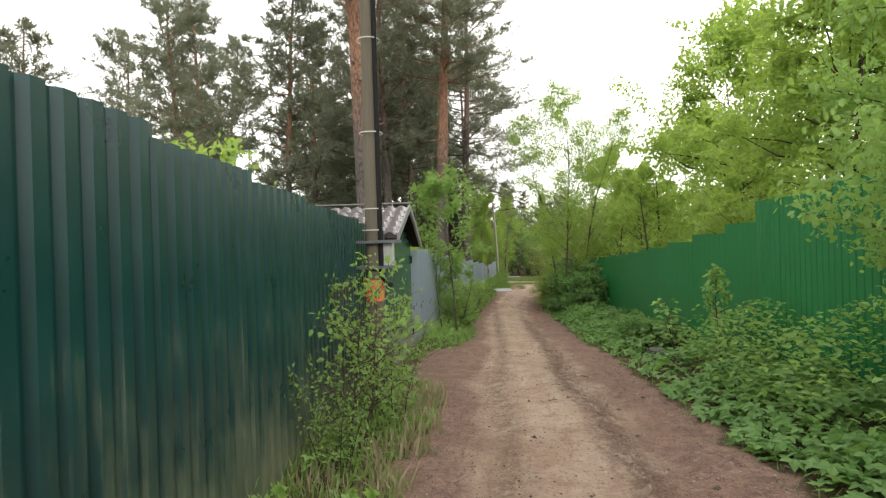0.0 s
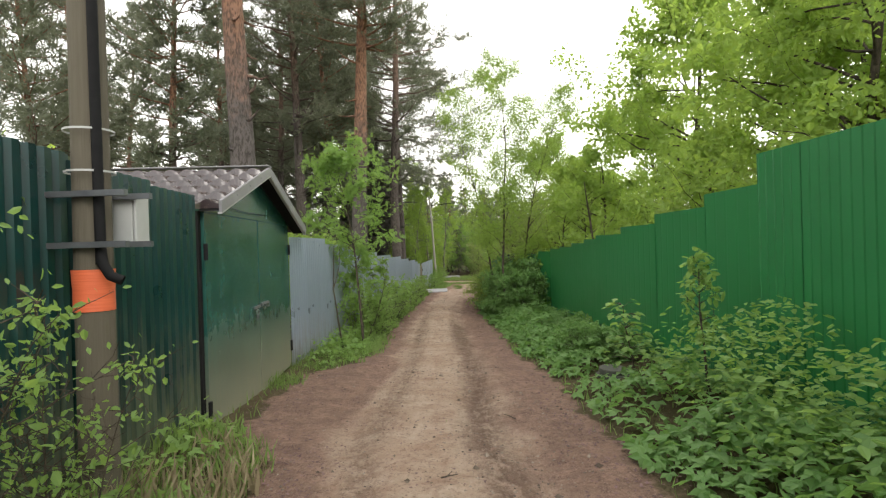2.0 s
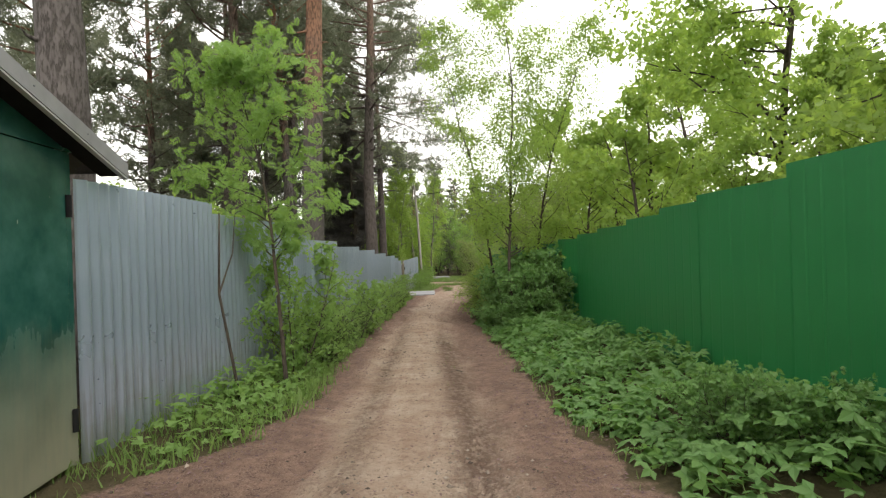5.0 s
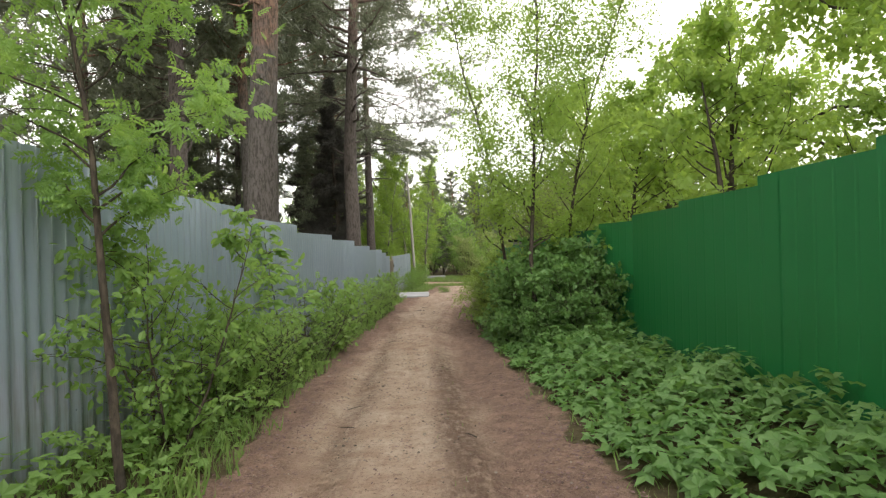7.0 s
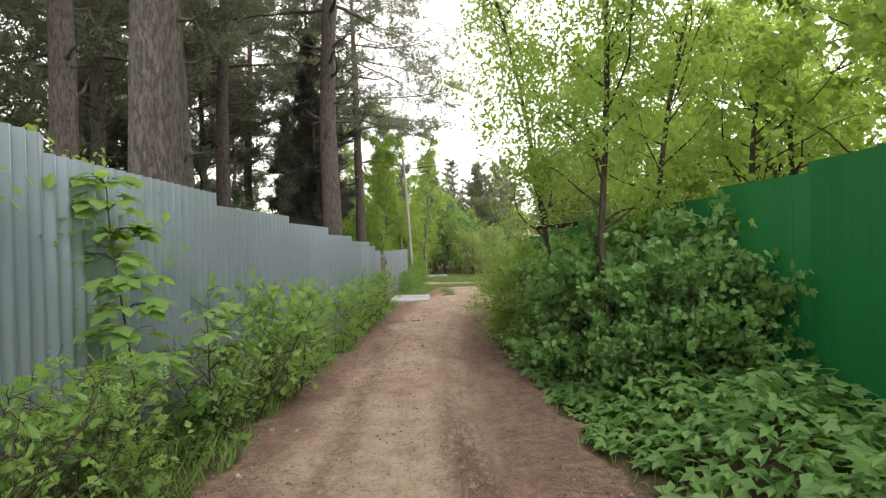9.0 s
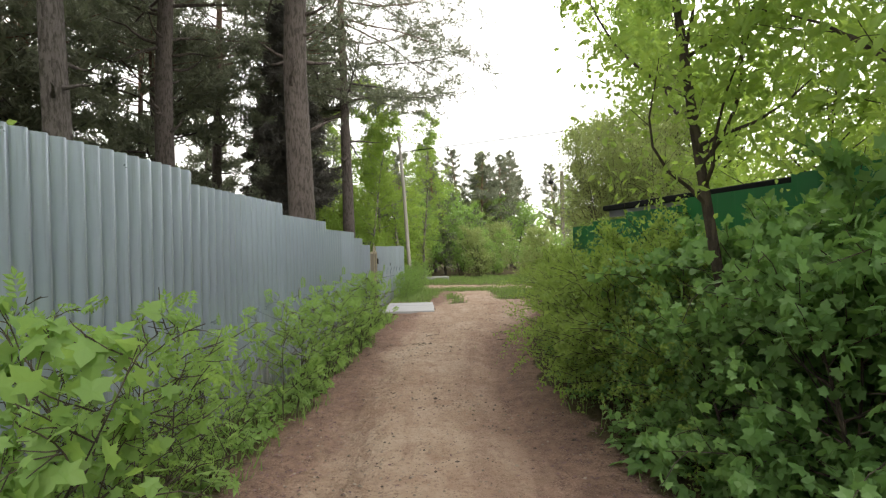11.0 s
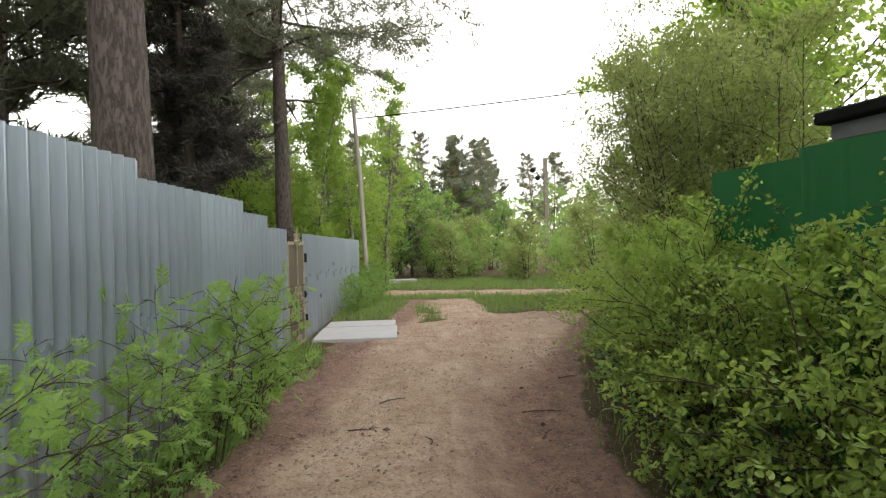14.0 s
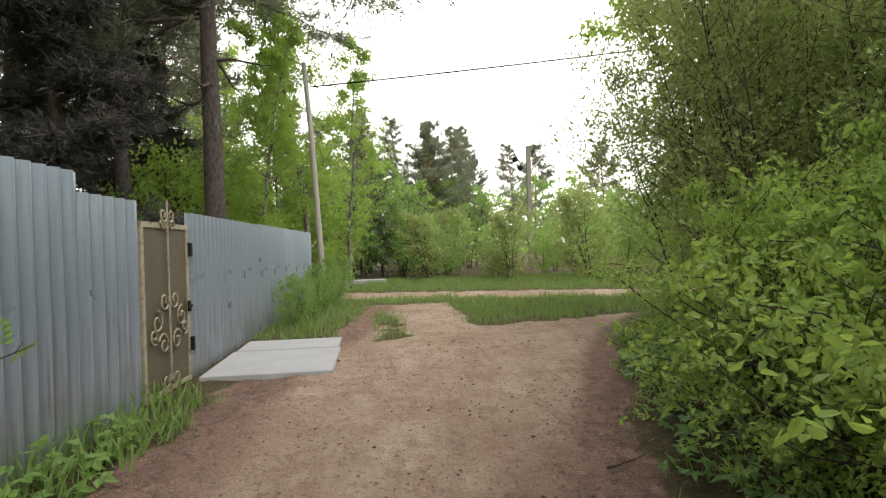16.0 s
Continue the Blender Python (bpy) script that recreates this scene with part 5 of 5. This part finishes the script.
def pebbles(n, seed):
    r = rs(seed)
    x, y = sow(r, n, -2.2, 2.4, 1.0, 38, lambda x, y: (x > edge_l(y)) * (x < edge_r(y)) * (0.15 + 0.85 * (clumps(x, y, 1.3, 8) > 0.6)))
    m = len(x)
    t = np.array([(1, 0, 0), (0, 1, 0), (-1, 0, 0), (0, -1, 0), (0, 0, 0.7), (0, 0, -0.5)])
    f = np.array([(0, 1, 4), (1, 2, 4), (2, 3, 4), (3, 0, 4), (1, 0, 5), (2, 1, 5), (3, 2, 5), (0, 3, 5)])
    s = r.uniform(0.004, 0.016, m) * np.where(r.uniform(0, 1, m) < 0.04, 2.0, 1.0)
    v = t[None] * s[:, None, None] * r.uniform(0.6, 1.4, (m, 6, 1)) + np.stack([x, y, land(x, y) + s * 0.2], -1)[:, None]
    stuff("pebbles", mesh_of("pebbles", v.reshape(-1, 3), (f[None] + (np.arange(m) * 6)[:, None, None]).reshape(-1, 3), M["pebble"]), "small stones pressed into the sandy lane", "pebbles")


pebbles(16000, 82)

# fallen twigs
for i, (x, y, ln, turn) in enumerate([(-1.1, 18.2, 0.35, 60), (-1.0, 17.4, 0.22, 160), (0.25, 17.0, 0.2, 120), (1.0, 30.6, 0.35, 10), (0.55, 29.6, 0.6, 2), (-0.55, 29.0, 0.2, 80), (0.35, 29.1, 0.3, 65), (-1.1, 29.3, 0.25, 15), (-0.9, 30.0, 0.3, 45), (0.9, 9.0, 0.2, 100), (0.3, 7.2, 0.15, 20)]):
    r = rs(90 + i)
    ln_ = wander(r, (-ln / 2, 0, 0.006), (1, 0, 0), ln, 5, 0.18, 0)
    ln_[:, 2] = 0.008
    ob = new("twig", mesh_of("twig", *tubes([(ln_, np.linspace(0.007, 0.003, 6)), ([ln_[2], ln_[2] + np.array([0.05, 0.05, 0.01])], [0.004, 0.002])], 5), M["twig_bark"], True))
    ob.matrix_basis = at_ground(x, y, turn)
    tagged(ob, "short fallen twig lying on the sandy lane", "twig", "fallen twigs")


# dark round cover lying in the weeds
def build_cover():
    bm = bmesh.new()
    bmesh.ops.create_cone(bm, cap_ends=True, segments=28, radius1=0.2, radius2=0.19, depth=0.12)
    bmesh.ops.bevel(bm, geom=[e for e in bm.edges], offset=0.008, segments=1, affect="EDGES")
    base = thing("well_cover", at_ground(2.42, 10.8, 0, 0.02), "dark round metal cover among the weeds", "cover")
    part("lid", bm, M["old_iron"], base, at=pose(0, 0, 0.07, 3, 2, 0))
    v, f = tubes([([(0.215 * math.cos(a), 0.215 * math.sin(a), 0.03) for a in np.linspace(0, 2 * np.pi, 29)], [0.03] * 29)], 8)
    part("rim", mesh_of("rim", v, f, M["old_iron"], True), M["old_iron"], base, "worn iron rim sunk in the soil")


build_cover()


# ---- leaning pole, wire, rail mast, far slab ----
def build_lean_pole():
    x, y = -2.08, 42.06
    base = thing("utility_pole", at_ground(x, y, 0, 0.1), "thin weathered grey pole leaning beside the track", "pole")
    v, f = tubes([([(0, 0, 0), (-0.12, 0, 1.6), (-0.25, 0, 4.3), (-0.4, 0.0, 6.3)], [0.085, 0.078, 0.07, 0.06])], 10)
    part("shaft", mesh_of("shaft", v, f, M["pale_wood"], True), M["pale_wood"], base)
    b = bmesh.new()
    bmesh.ops.create_cone(b, cap_ends=True, segments=10, radius1=0.045, radius2=0.03, depth=0.14, matrix=Matrix.Translation((-0.31, 0, 5.9)))
    part("insulator", b, M["box"], base)
    return base


build_lean_pole()
p0, p1 = Vector((-2.36, 42.06, 4.15)), Vector((16.0, 41.0, 6.15))
line = [p0.lerp(p1, t) - Vector((0, 0, 0.5 * t * (1 - t))) for t in np.linspace(0, 1, 24)]
tagged(new("overhead_wire", mesh_of("overhead_wire", *tubes([([tuple(p) for p in line], [0.02] * 24)], 5), M["black"])), "thin black wire strung from the leaning pole", "wire")


def build_mast():
    base = thing("signal_mast", at_ground(6.95, 55.9, 0, 0.1), "grey concrete mast with two lamps on a bent arm", "mast")
    part("post", boxed(-0.11, 0.11, -0.11, 0.11, 0, 6.6, bevel=0.02), M["plank"], base)
    v, f = tubes([([(-0.1, 0, 5.3), (-0.45, 0, 5.7), (-0.75, 0, 6.25), (-0.9, 0, 6.45)], [0.035] * 4)], 6)
    part("arm", mesh_of("arm", v, f, M["steel"], True), M["steel"], base)
    v, f = tubes([([(0.1, 0, 5.2), (0.8, 0, 6.1)], [0.04] * 2)], 6)
    part("strut", mesh_of("strut", v, f, M["box"], True), M["box"], base)
    for dx, z in ((-0.72, 5.9), (-0.45, 5.45)):
        b = bmesh.new()
        bmesh.ops.create_uvsphere(b, u_segments=10, v_segments=8, radius=0.16, matrix=Matrix.Translation((dx, 0, z)))
        part("lamp", b, M["black"], base, "round dark lamp head")


build_mast()
ob = new("concrete_kerb", bpy.data.meshes.new("concrete_kerb"))
bm = boxed(-1.4, 1.4, -0.25, 0.25, -0.1, 0.16, bevel=0.02)
bm.to_mesh(ob.data)
bm.free()
ob.data.materials.append(M["concrete"])
ob.matrix_basis = at_ground(-2.0, 48.2, 8)
tagged(ob, "pale concrete block lying beyond the track", "block")

# far woods closing the view
r4 = rs(95)
n = 60000
ang = r4.uniform(0, 2 * np.pi, n)
rad = r4.uniform(85, 120, n)
px, py = rad * np.cos(ang), 15 + rad * np.sin(ang)
pz = land(px, py) + r4.uniform(0, 1, n) ** 1.2 * (7 + 3 * wavy(px, py, 0.12, 3) + 2 * wavy(px, py, 0.4, 1))
stuff("far_woods", leaves("far_woods", np.stack([px, py, pz], -1), r4.normal(size=(n, 3)), r4.uniform(0.5, 1.3, n), RHOMB, M["leaf_mid"], r4), "distant belt of mixed green woodland", "woods")
